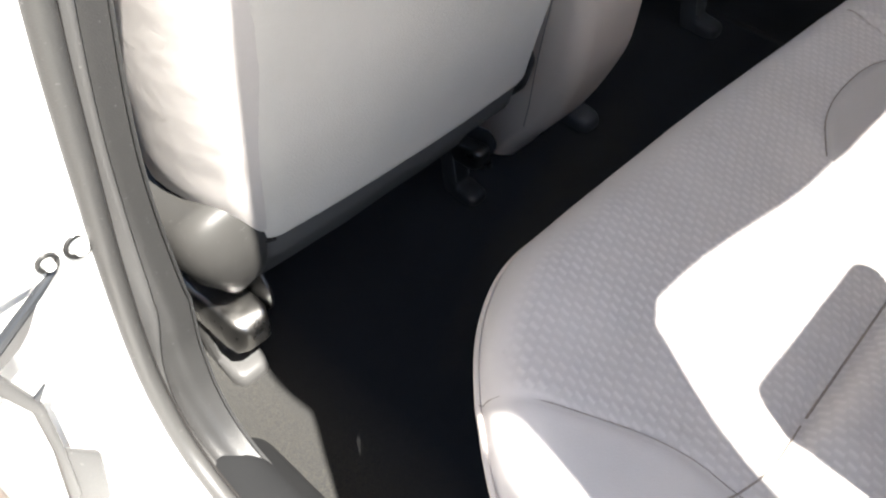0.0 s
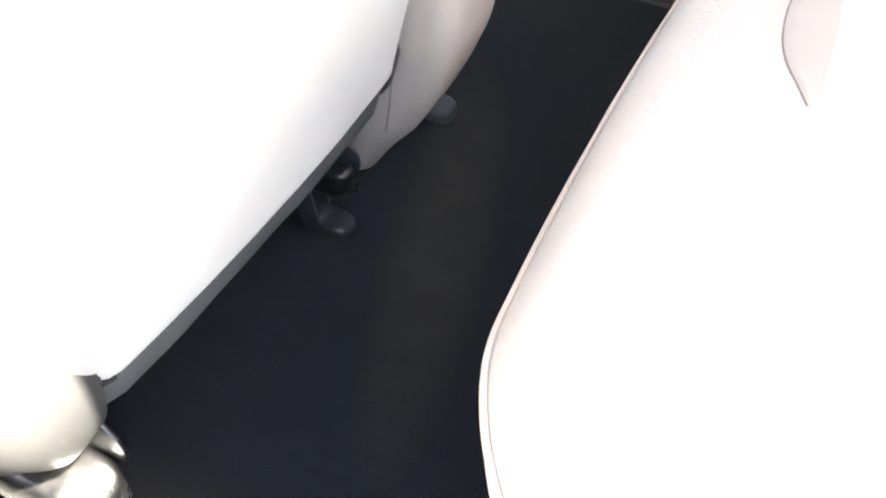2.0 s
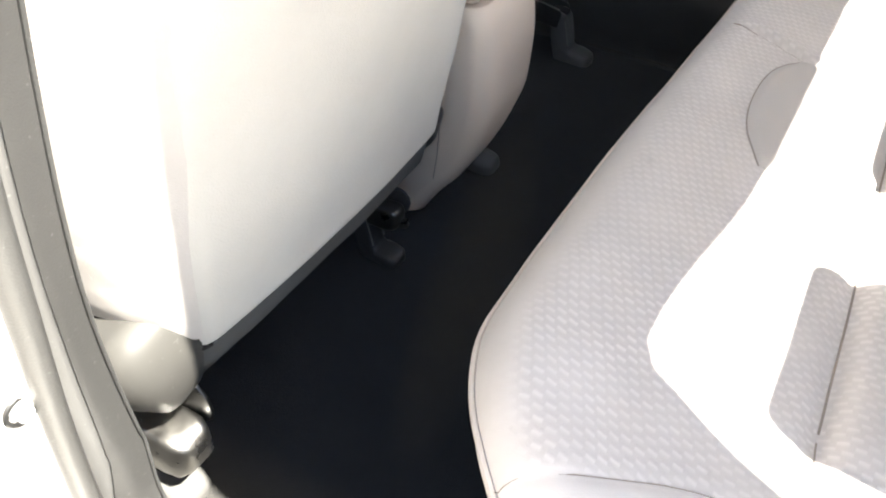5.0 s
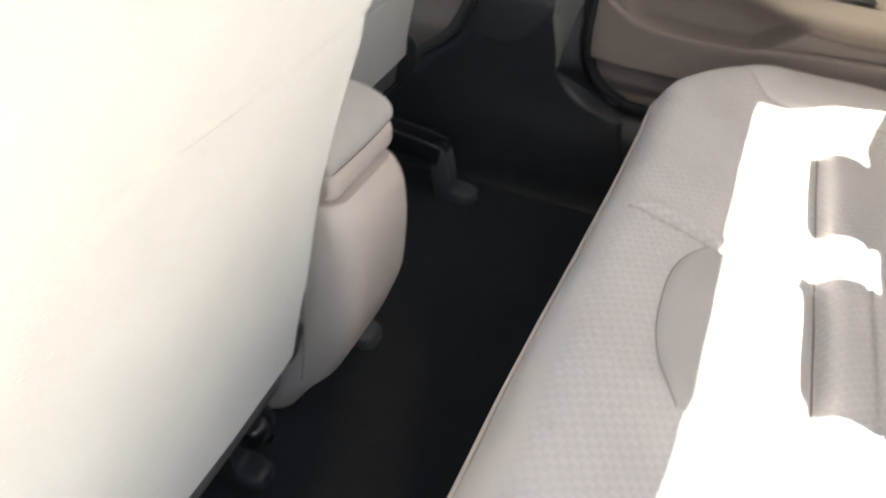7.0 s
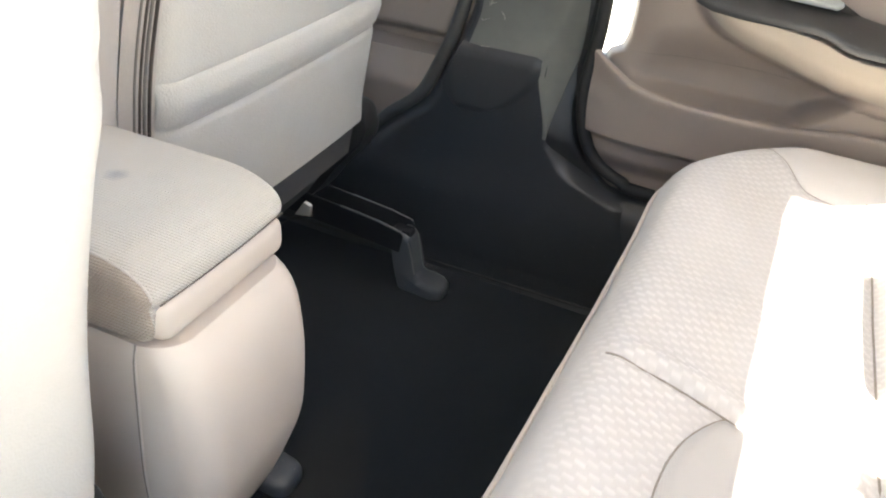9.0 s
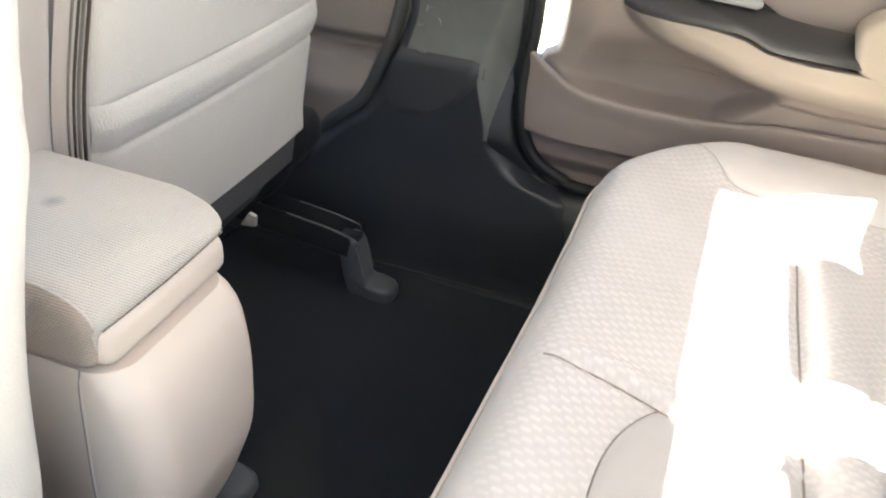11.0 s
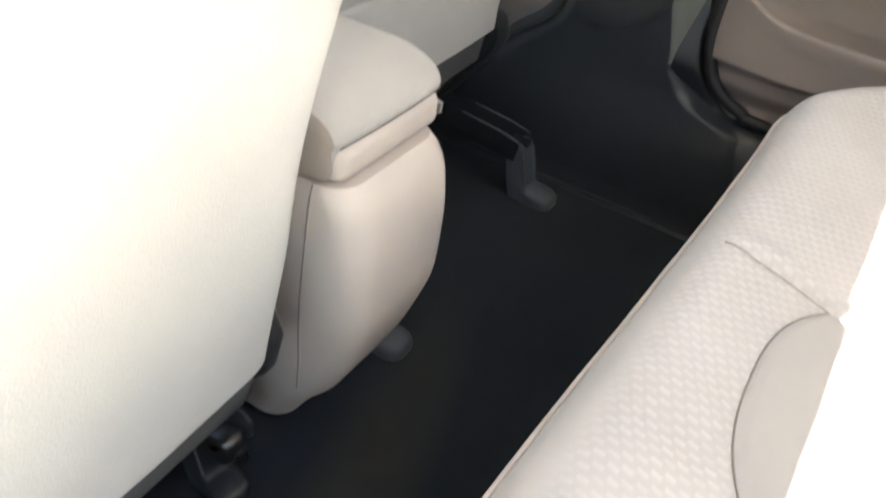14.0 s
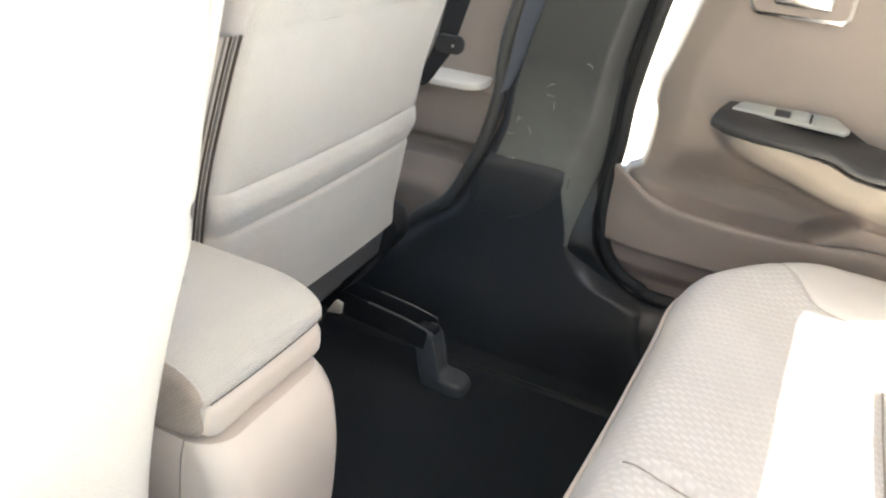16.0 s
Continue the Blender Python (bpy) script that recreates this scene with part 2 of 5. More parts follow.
# Worn plastic of the left side, paler: the sun on it put into the colour.
WORN_SUNLIT = make_plastic("worn_sunlit_grey_plastic", (0.098, 0.097, 0.096), 0.42, 900.0, 0.2, 0.3)
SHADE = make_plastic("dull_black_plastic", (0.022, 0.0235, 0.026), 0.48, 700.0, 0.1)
INNER = make_plastic("dark_grey_trim_plastic", (0.040, 0.0395, 0.039), 0.42, 900.0, 0.2, 0.25)
PAD = make_plastic("dusty_black_plastic", (0.036, 0.0375, 0.040), 0.45, 500.0, 0.03, 0.12)
# Pale edge tone: scuffing, with the edges' highlight put into the colour.
SCUFF_GLINT = make_plastic("scuffed_glint_plastic", (0.13, 0.133, 0.138), 0.5, 400.0, 0.02, 0.3)
# Darker than the sill: the shadow lying there is put into the colour.
SHADED_CAP = make_plastic("shaded_sill_cap_plastic", (0.010, 0.0105, 0.0115), 0.92, 900.0, 0.06, 0.1)
WELT = make_plastic("carpet_welt", (0.040, 0.039, 0.040), 0.85)
# Near-black rail tone: shade in and beside the channel put into the colour.
CHANNEL_SHADE = make_plastic("channel_shade_plastic", (0.011, 0.0130, 0.017), 0.85)
COVER = make_plastic("satin_cover_plastic", (0.058, 0.0565, 0.054), 0.46, 1000.0, 0.14, 0.3)
GREY = make_plastic("grey_plastic", (0.034, 0.0345, 0.035), 0.30, 1000.0, 0.16, 0.2)
BLACK_RUBBER = make_plastic("black_rubber", (0.017, 0.0172, 0.018), 0.6, 700.0, 0.1)
RUBBER = make_plastic("seal_rubber", (0.074, 0.073, 0.071), 0.42, 700.0, 0.2, 0.35)
SKIRT = make_plastic("seat_skirt_felt", (0.10, 0.10, 0.10), 0.85, 900.0, 0.3)
CARPET = make_carpet("carpet", (0.0092, 0.0124, 0.0182))
BOLSTER = make_cloth("bolster_cloth", (0.50, 0.455, 0.42), 0.0012, 0.35, 0.05, 0.3)
SEAM = make_plastic("pale_seam", (0.46, 0.43, 0.40), 0.9)
BROWN_GAP = make_plastic("brown_gap", (0.075, 0.062, 0.053), 0.9)
BROWN_SEAM = make_plastic("brown_seam", (0.17, 0.14, 0.12), 0.9)
ZIP = make_plastic("zip_tape", (0.20, 0.185, 0.17), 0.9)
THREAD = make_plastic("seam_thread", (0.27, 0.235, 0.21), 0.9)
PALE_THREAD = make_plastic("pale_piping", (0.62, 0.57, 0.53), 0.85)
DARK_GAP = make_plastic("dark_gap", (0.02, 0.018, 0.017), 0.9)
STEEL = make_paint("dark_steel", (0.10, 0.10, 0.10), 0.32, 0.9)
CHROME = make_paint("bright_metal", (0.62, 0.61, 0.58), 0.18, 1.0)
WORN_STEEL = make_paint("worn_bare_steel", (0.70, 0.685, 0.66), 0.30, 1.0)
PALE_METAL = make_paint("zinc_plated_metal", (0.66, 0.65, 0.62), 0.45, 0.5)
SILVER = make_plastic("silver_panel", (0.36, 0.37, 0.35), 0.35)
WHITE = make_paint("white_car_paint", (0.80, 0.80, 0.78), 0.2)
ROOF = make_cloth("roof_lining", (0.62, 0.58, 0.53))
GROUND = make_ground("concrete")
BELT = make_cloth("belt_webbing", (0.02, 0.02, 0.022), 0.0015, 0.4)


# ---------------------------------------------------------------- mesh helpers
def smooth(bm, angle=40.0):
    bm.normal_update()
    for f in bm.faces:
        f.smooth = True
    limit = radians(angle)
    for e in bm.edges:
        if len(e.link_faces) == 2 and e.calc_face_angle(0.0) > limit:
            e.smooth = False


def part(name, bm, material, parent=None, label="", angle=40.0):
    """Links a bmesh as one mesh object, under a thing or a part."""
    smooth(bm, angle)
    me = bpy.data.meshes.new(name)
    bm.to_mesh(me)
    bm.free()
    me.materials.append(material)
    ob = new(name, me)
    if parent is not None:
        ob.parent = parent
        ob.matrix_parent_inverse = parent.matrix_world.inverted()
    if label:
        ob["label"] = label
    return ob


def thing(name, place, label, category, group="", kind=""):
    ob = new(name)
    ob.empty_display_size = 0.05
    ob.location = place
    bpy.context.view_layer.update()
    return tagged(ob, label, category, group, kind)


def surface(f, nu, nv, close_u=False):
    """A sheet of quads from f(u, v), u and v from 0 to 1."""
    bm = bmesh.new()
    cols = nu if close_u else nu + 1
    rows = [[bm.verts.new(f(i / nu, j / nv)) for i in range(cols)] for j in range(nv + 1)]
    for j in range(nv):
        for i in range(nu):
            k = (i + 1) % cols if close_u else i + 1
            bm.faces.new((rows[j][i], rows[j][k], rows[j + 1][k], rows[j + 1][i]))
    return bm


def loft(rings, cap_first=True, cap_last=True):
    """Closed rings of equal length, joined one to the next."""
    bm = bmesh.new()
    made = [[bm.verts.new(p) for p in ring] for ring in rings]
    n = len(made[0])
    for a, b in zip(made, made[1:]):
        for i in range(n):
            bm.faces.new((a[i], a[(i + 1) % n], b[(i + 1) % n], b[i]))
    if cap_first:
        bm.faces.new(list(reversed(made[0])))
    if cap_last:
        bm.faces.new(made[-1])
    bmesh.ops.recalc_face_normals(bm, faces=bm.faces)
    return bm


def rbox(lo, hi, r=0.01, seg=3):
    """A box from corner to corner with rounded edges."""
    bm = bmesh.new()
    bmesh.ops.create_cube(bm, size=1.0)
    lo, hi = Vector(lo), Vector(hi)
    for v in bm.verts:
        v.co = Vector(lo[k] + (v.co[k] + 0.5) * (hi[k] - lo[k]) for k in range(3))
    if r > 0:
        bmesh.ops.bevel(bm, geom=list(bm.edges), offset=r, segments=seg, profile=0.5, affect="EDGES")
    return bm


def slab(outline, axis, lo, hi, r=0.004, seg=2):
    """A flat outline (pairs of the two other coordinates) drawn out along an axis, its edges rounded."""
    def at(p, d):
        return {"x": (d, p[0], p[1]), "y": (p[0], d, p[1]), "z": (p[0], p[1], d)}[axis]
    bm = loft([[at(p, lo) for p in outline], [at(p, hi) for p in outline]])
    if r > 0:
        bmesh.ops.bevel(bm, geom=list(bm.edges), offset=r, segments=seg, profile=0.5, affect="EDGES", clamp_overlap=True)
    return bm


def tube(points, r, n=8):
    """A round cord along points."""
    pts = [Vector(p) for p in points]
    rings, side = [], None
    for i, p in enumerate(pts):
        way = (pts[min(i + 1, len(pts) - 1)] - pts[max(i - 1, 0)]).normalized()
        if side is None:
            side = way.orthogonal()
        side = (side - way * side.dot(way)).normalized()
        up = way.cross(side)
        rings.append([p + side * (r * math.cos(t)) + up * (r * math.sin(t)) for t in (2 * math.pi * k / n for k in range(n))])
    return loft(rings)


def curve(points, steps=12):
    """A smooth line (Catmull-Rom) through points."""
    p = [Vector(q) for q in points]
    p = [2 * p[0] - p[1]] + p + [2 * p[-1] - p[-2]]
    out = []
    for i in range(1, len(p) - 2):
        for k in range(steps):
            t = k / steps
            out.append(0.5 * (2 * p[i] + (p[i + 1] - p[i - 1]) * t + (2 * p[i - 1] - 5 * p[i] + 4 * p[i + 1] - p[i + 2]) * t * t
                              + (3 * p[i] - p[i - 1] - 3 * p[i + 1] + p[i + 2]) * t ** 3))
    return out + [p[-2]]


@functools.lru_cache(maxsize=None)
def slopes(table):
    """The slope of a smooth, never overshooting line at each pair of a table."""
    d = [(b[1] - a[1]) / (b[0] - a[0]) for a, b in zip(table, table[1:])]
    inner = [0.0 if p * q <= 0 else 2 * p * q / (p + q) for p, q in zip(d, d[1:])]
    return [d[0]] + inner + [d[-1]]


def ramp(v, table):
    """A smooth line through the pairs of a table, flat beyond its ends."""
    if v <= table[0][0]:
        return table[0][1]
    if v >= table[-1][0]:
        return table[-1][1]
    k = 0
    while v > table[k + 1][0]:
        k += 1
    (x0, y0), (x1, y1) = table[k], table[k + 1]
    s = slopes(tuple(table))
    h, t = x1 - x0, (v - x0) / (x1 - x0)
    return (y0 * (1 + 2 * t) * (1 - t) ** 2 + y1 * t * t * (3 - 2 * t) + h * s[k] * t * (1 - t) ** 2 - h * s[k + 1] * t * t * (1 - t))


def ease(v, a, b):
    t = min(1.0, max(0.0, (v - a) / (b - a)))
    return t * t * (3 - 2 * t)


def rounded(x0, x1, y0, y1, r, n=6):
    """A rounded rectangle as a ring of pairs."""
    out = []
    for cx, cy, start in ((x1 - r, y1 - r, 0), (x0 + r, y1 - r, 90), (x0 + r, y0 + r, 180), (x1 - r, y0 + r, 270)):
        for k in range(n + 1):
            a = radians(start + 90 * k / n)
            out.append((cx + r * math.cos(a), cy + r * math.sin(a)))
    return out


# ---------------------------------------------------------------- the setting
ground = part("ground", slab([(-60, -60), (60, -60), (60, 60), (-60, 60)], "z", -0.5, -0.32, 0), GROUND)
tagged(ground, "sunlit pale concrete ground outside the car", "ground", kind="structure")

floor = part("floor", surface(lambda u, v: (-1.5 + 2.1 * u, -0.68 + 1.36 * v,
             0.004 * noise.noise((u * 9, v * 7, 0)) - 0.002), 60, 44), CARPET)
tagged(floor, "black tufted carpet on the car floor", "floor", kind="structure")
pan = part("floor_pan", rbox((-1.5, -0.84, -0.06), (1.6, 0.84, -0.02), 0.0), GREY)
tagged(pan, "dark steel floor pan under the carpet", "floor", kind="structure")


def roof_edge(x, v):
    """How far out the unseen roof edge lies; its rear-door swing shapes the shade."""
    return ramp(x, [(0.30, 0.645), (0.40, 0.655), (0.45, 0.672), (0.50, 0.695), (0.58, 0.711), (0.66, 0.726), (0.76, 0.750), (0.81, 0.746), (0.84, 0.743), (0.860, 0.738), (0.867, 0.734), (0.873, 0.720), (0.88, 0.720), (0.95, 0.728)]) if v < 0.5 else 0.735


def rear_swing(u, v):
    """The roof's unseen rear edge swings forward at one corner, shaping the sun patch."""
    return 0.026 * ease(1 - 2 * v, 0.40, 0.72) * ease(u, 0.8, 1.0)


roof = part("ceiling", surface(lambda u, v: ((x := -0.55 + (1.484 + 0.0185 * (2 * v - 1) + 0.03 * math.sin(math.pi * v)) * u - rear_swing(u, v)), roof_edge(x, v) * (2 * v - 1),
            1.15 + 0.05 * math.sin(math.pi * v) + 0.04 * math.sin(math.pi * u)), 240, 48), ROOF)
tagged(roof, "pale cloth roof lining of the car", "ceiling", kind="structure")
roof_skin = part("roof_panel", surface(lambda u, v: ((x := -0.57 + (1.500 + 0.0185 * (2 * v - 1) + 0.03 * math.sin(math.pi * v)) * u - rear_swing(u, v)), (roof_edge(x, v) + 0.003) * (2 * v - 1),
                 1.17 + 0.05 * math.sin(math.pi * v) + 0.05 * math.sin(math.pi * u)), 240, 48), WHITE)
tagged(roof_skin, "white painted steel roof panel", "car roof", kind="structure")

PILLAR_FRONT = [(0.0, -0.36), (0.12, -0.29), (0.17, -0.23), (0.22, -0.170), (0.245, -0.143), (0.292, -0.087), (0.362, -0.053), (0.412, -0.033), (0.46, -0.022), (0.50, -0.022), (0.55, -0.014), (0.613, -0.005), (0.80, 0.045), (1.16, 0.20)]
PILLAR_REAR = [(0.0, 0.33), (0.19, 0.28), (0.215, 0.225), (0.245, 0.19), (0.29, 0.165), (0.34, 0.155), (0.39, 0.158), (0.67, 0.195), (1.16, 0.30)]
PILLAR_FACET = [(0.0, 0.33), (0.19, 0.28), (0.215, 0.212), (0.245, 0.160), (0.277, 0.125), (0.36, 0.139), (0.406, 0.149), (0.531, 0.158), (0.67, 0.182), (1.16, 0.285)]
PILLAR_SIDE = [(0.0, 0.683), (0.10, 0.681), (0.14, 0.682), (0.17, 0.686), (0.20, 0.691), (0.24, 0.694), (0.30, 0.692), (0.383, 0.690), (0.397, 0.692), (0.56, 0.702), (0.72, 0.695), (1.16, 0.640)]


def pillar_and_sill(side, word):
    """The trim of one door post with the sill cover that runs under the door, and the rubber seals."""
    shift = 0.0 if side > 0 else 0.024
    turn_in = 0.045 if side > 0 else 0.056
    out = 0.0 if side > 0 else 0.047

    def forward(z):
        """How far the rear edge of the closed side leans forward with height."""
        return 0.020 * ease(z, 0.43, 0.61) if side > 0 else 0.0

    def post(u, v):
        z = 0.02 + 1.14 * v ** 1.25
        a, b = ramp(z, PILLAR_FRONT), ramp(z, PILLAR_REAR) - forward(z) + (0.0 if side > 0 else 0.007 * ease(z, 0.24, 0.36))
        y = ramp(z, PILLAR_SIDE)
        end = ramp(z, PILLAR_FACET) - 0.45 * forward(z) if side > 0 else b
        cut = (0.042 - 0.019 * ease(z, 0.40, 0.50)) * ease(z, 0.275, 0.40) * (1 - 0.4 * ease(z, 0.6, 1.0)) if side > 0 else 0.0      # a slanting facet along the rear edge
        if side > 0:
            cut += 0.034 * (1 - ease(z, 0.215, 0.285)) * ease(z, 0.04, 0.14)      # below it a wide round turn to the sill
        if u < 0.14:                                         # front edge, rolled over
            return (a + (end - cut - a) * u, side * (y + shift + 0.028 * (1 - u / 0.14) ** 2), z)
        if u < 0.54:
            return (a + (end - cut - a) * (0.14 + 0.86 * (u - 0.14) / 0.40), side * (y + shift), z)
        if u < 0.62:
            k = (u - 0.54) / 0.08
            return (end - cut * (1 - k) - 0.004 * k * (side < 0), side * (y + shift + 0.003 * k + 0.8 * cut * k ** 1.6), z)
        k = (u - 0.62) / 0.38                                # the return towards the door opening, with a shallow groove
        back = (end - b) * (1 - ease(k, 0.0, 0.55)) - 0.007 * math.exp(-((k - 0.72) / 0.14) ** 2)
        low = ease(z, 0.215, 0.30)
        return (b + back, side * (y + shift + 0.003 + 0.8 * cut + (turn_in - 0.8 * cut) * k ** 1.9 * (0.85 + 0.15 * low)), z - 0.004 * k * (1 - low))
    # Left pieces take other plastics than the right, with sunlight put into the colour.
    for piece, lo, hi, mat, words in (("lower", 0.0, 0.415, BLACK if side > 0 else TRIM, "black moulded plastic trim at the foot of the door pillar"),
                                      ("upper", 0.4125, 1.0, UPPER if side > 0 else TRIM, "dust-specked dark grey plastic trim on the door pillar")):
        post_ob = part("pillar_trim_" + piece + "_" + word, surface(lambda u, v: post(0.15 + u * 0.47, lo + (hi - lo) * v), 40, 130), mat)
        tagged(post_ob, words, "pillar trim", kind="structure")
    roll = part("pillar_roll_" + word, surface(lambda u, v: Vector(post(0.165 * u, v)) + Vector((0, side * 0.0006, 0)), 12, 260), BLACK if side > 0 else WORN_SUNLIT)
    tagged(roll, "dark rolled front edge of the pillar trim", "pillar trim", kind="structure")
    def ridge(z):
        """How far along the return the outer strip begins."""
        return ramp(z, [(0.0, 0.80), (0.24, 0.80), (0.30, 0.76), (0.37, 0.66), (0.45, 0.58), (0.55, 0.53), (1.16, 0.55)])

    def folded(u, v, lo, hi, proud):
        z = post(0.605, v)[2]
        r = ridge(z)
        k = (lo if lo is not None else r) + ((hi if hi is not None else r) - (lo if lo is not None else r)) * u
        return Vector(post(0.605 + 0.395 * k, v)) + Vector((-0.0004 + proud, side * 0.0007, 0))

    if side > 0:
        fold = part("pillar_return_" + word, surface(lambda u, v: folded(u, v, 0.0, 1.0, 0.0), 24, 260), SHADE)
        tagged(fold, "dark plastic return of the pillar trim beside the door seal", "pillar trim", kind="structure")
    else:
        fold = part("pillar_return_" + word, surface(lambda u, v: folded(u, v, 0.0, None, 0.0), 24, 260), INNER)
        tagged(fold, "dark grey plastic return of the pillar trim", "pillar trim", kind="structure")
        strip = part("pillar_strip_" + word, surface(lambda u, v: folded(u, v, None, 1.0, 0.0030 * math.sqrt(min(1.0, u / 0.12)) - 0.001), 24, 260), WORN_SUNLIT)
        tagged(strip, "worn grey rubber strip between the pillar trim and the door seal", "pillar trim", kind="structure")
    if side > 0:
        # Overlay in the paled plastic: the facet's brightness is put into its colour.
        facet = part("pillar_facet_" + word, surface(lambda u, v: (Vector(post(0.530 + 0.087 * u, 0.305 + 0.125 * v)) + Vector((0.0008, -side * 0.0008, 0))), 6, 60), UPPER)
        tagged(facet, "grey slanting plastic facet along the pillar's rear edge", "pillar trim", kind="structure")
    prof = [(0.672, -0.01), (0.680, 0.012), (0.683, 0.06), (0.685, 0.12), (0.690, 0.165), (0.700, 0.19), (0.716, 0.203), (0.745, 0.207), (0.775, 0.205), (0.79, 0.19), (0.80, 0.15)]
    line = curve([(0, y, z) for y, z in prof], 4)
    # The same sill cover, but its left copy has sunlight put into the colour.
    sill = part("sill_trim_" + word, surface(lambda u, v: (-1.45 + 2.35 * u, side * (line[round(v * (len(line) - 1))].y + shift * ease(line[round(v * (len(line) - 1))].y, 0.67, 0.70)),
                line[round(v * (len(line) - 1))].z), 30, len(line) - 1), BLACK if side > 0 else WORN_SUNLIT)
    tagged(sill, "scuffed black plastic door sill cover", "sill trim", kind="structure")
    if side < 0:
        # Cap over the sill's rear; a cast shadow is put into its black.
        cap = part("sill_cap_" + word, surface(lambda u, v: (0.178 + 0.72 * u ** 1.5, side * (line[round(v * (len(line) - 1))].y - 0.010 * ease(u, 0.0, 0.08) + shift * ease(line[round(v * (len(line) - 1))].y, 0.67, 0.70)),
                   line[round(v * (len(line) - 1))].z + 0.017 * ease(u, 0.0, 0.10)), 40, len(line) - 1), SHADED_CAP)
        tagged(cap, "plastic cap along the door sill, its shade put into the black colour", "sill trim", kind="structure")
    # the carpet's edge strip along the sill
    strip = part("carpet_edge_" + word, tube([(-1.4, side * 0.681, 0.006), (0.9, side * 0.681, 0.006)], 0.0035, 6), WELT)
    tagged(strip, "thin grey welt where carpet meets the sill", "carpet edge", kind="structure")
    # rear door seal: down the pillar's rear edge, round the foot and back along the sill
    way = [(0.318, 0.668, 1.14), (0.266, 0.708, 0.90), (0.222, 0.720, 0.70), (0.190, 0.722, 0.54), (0.174, 0.722, 0.45), (0.166, 0.722, 0.37),
           (0.172, 0.722, 0.31), (0.196, 0.722, 0.258), (0.245, 0.722, 0.228), (0.33, 0.722, 0.216), (0.92, 0.722, 0.210)]
    seal = thing("door_seal", (0.2, side * 0.75, 0.2), "black rubber seal round the rear door opening", "door seal", "door seals")
    line = curve([(x - forward(z) + (0.0 if side > 0 else 0.005 * ease(z, 0.24, 0.36)), side * (y + out), z) for x, y, z in way], 12)
    # The left bulb's rubber is a paler copy, sun glare put into the colour.
    part("seal_bulb", tube(line, 0.010 if side > 0 else 0.0082, 10), BLACK_RUBBER if side > 0 else RUBBER, seal)
    if side > 0:
        part("seal_lip", tube([(p.x - 0.011, p.y + 0.012, p.z) for p in line if p.z > 0.34], 0.011, 8), BLACK_RUBBER, seal)
    else:
        part("seal_groove", tube([(p.x - 0.003, p.y + 0.0085, p.z) for p in line], 0.0022, 6), DARK_GAP, seal, "dark groove beside the seal")
    # the painted body flange outside the seal
    span = line

    def flange(u, v):
        p = span[round(u * (len(span) - 1))]
        inner = ease(p.z, 0.20, 0.30)
        d = (0.0, 0.018, 0.05, 0.085, 0.10, 0.10)[round(v * 5)]
        s = (0.004, -0.004, -0.006, -0.010, -0.03, -0.10)[round(v * 5)]
        return (p.x + s * inner, p.y + side * d, p.z + s * (1 - inner) * 0.9)
    if side < 0:
        flange_ob = part("door_flange_" + word, surface(flange, len(span) - 1, 5), WHITE)
        tagged(flange_ob, "white painted steel flange round the door opening", "body panel", kind="structure")
    way = [(-0.29, 0.735, 0.16), (-0.195, 0.728, 0.205), (-0.158, 0.725, 0.242), (-0.101, 0.722, 0.292), (-0.065, 0.718, 0.362), (-0.045, 0.716, 0.412), (-0.030, 0.716, 0.48), (-0.026, 0.714, 0.55), (-0.017, 0.712, 0.613), (0.033, 0.702, 0.80), (0.18, 0.66, 1.14)]
    seal = thing("door_seal", (-0.1, side * 0.72, 0.2), "black rubber seal round the front door opening", "door seal", "door seals")
    part("seal_bulb", tube(curve([(x, side * (y + shift), z) for x, y, z in way], 10), 0.011, 10), RUBBER, seal)


pillar_and_sill(1, "right")
pillar_and_sill(-1, "left")


def pad_point(u, v):
    """A soft-edged swelling, wider at its top, low on the pillar trim."""
    z = 0.292 + 0.1145 * v
    a = ramp(z, [(0.292, -0.005), (0.297, -0.028), (0.306, -0.042), (0.32, -0.050), (0.36, -0.056), (0.41, -0.060)])
    b = ramp(z, [(0.292, 0.000), (0.298, 0.022), (0.314, 0.060), (0.33, 0.079), (0.346, 0.094), (0.365, 0.107), (0.380, 0.112), (0.392, 0.112), (0.400, 0.106), (0.41, 0.092)])
    x = a + (b - a) * u
    rim = min(1.0, (b - a) * min(u, 1 - u) / 0.022, (z - 0.292) / 0.018, (0.4065 - z) / 0.014)
    return (max(x, ramp(z, PILLAR_FRONT) + 0.012), ramp(z, PILLAR_SIDE) + 0.0012 - 0.0060 * ease(rim, 0.0, 1.0), z)


pad_ob = part("pillar_pad", surface(pad_point, 50, 40), PAD)
tagged(pad_ob, "black moulded swelling low on the pillar trim", "pillar trim", kind="structure")

SLOT = make_plastic("blue_grey_plastic", (0.075, 0.085, 0.105), 0.3, 1100.0, 0.05, 0.1)


def belt_slot(u, v):
    """A shallow tapering trough for the belt along the pillar's front edge; its foot is rounded."""
    z = 0.500 + 0.30 * v
    left = ramp(z, [(0.50, -0.022), (0.533, -0.015), (0.613, -0.004), (0.80, 0.047)])
    right = ramp(z, [(0.50, -0.019), (0.505, -0.011), (0.523, -0.001), (0.553, 0.009), (0.62, 0.025), (0.80, 0.085)])
    return (left + (right - left) * u, ramp(z, PILLAR_SIDE) - 0.0030 + 0.0025 * math.sin(math.pi * u) ** 0.7 - 0.002 * (1 - ease(v, 0.0, 0.05)), z)


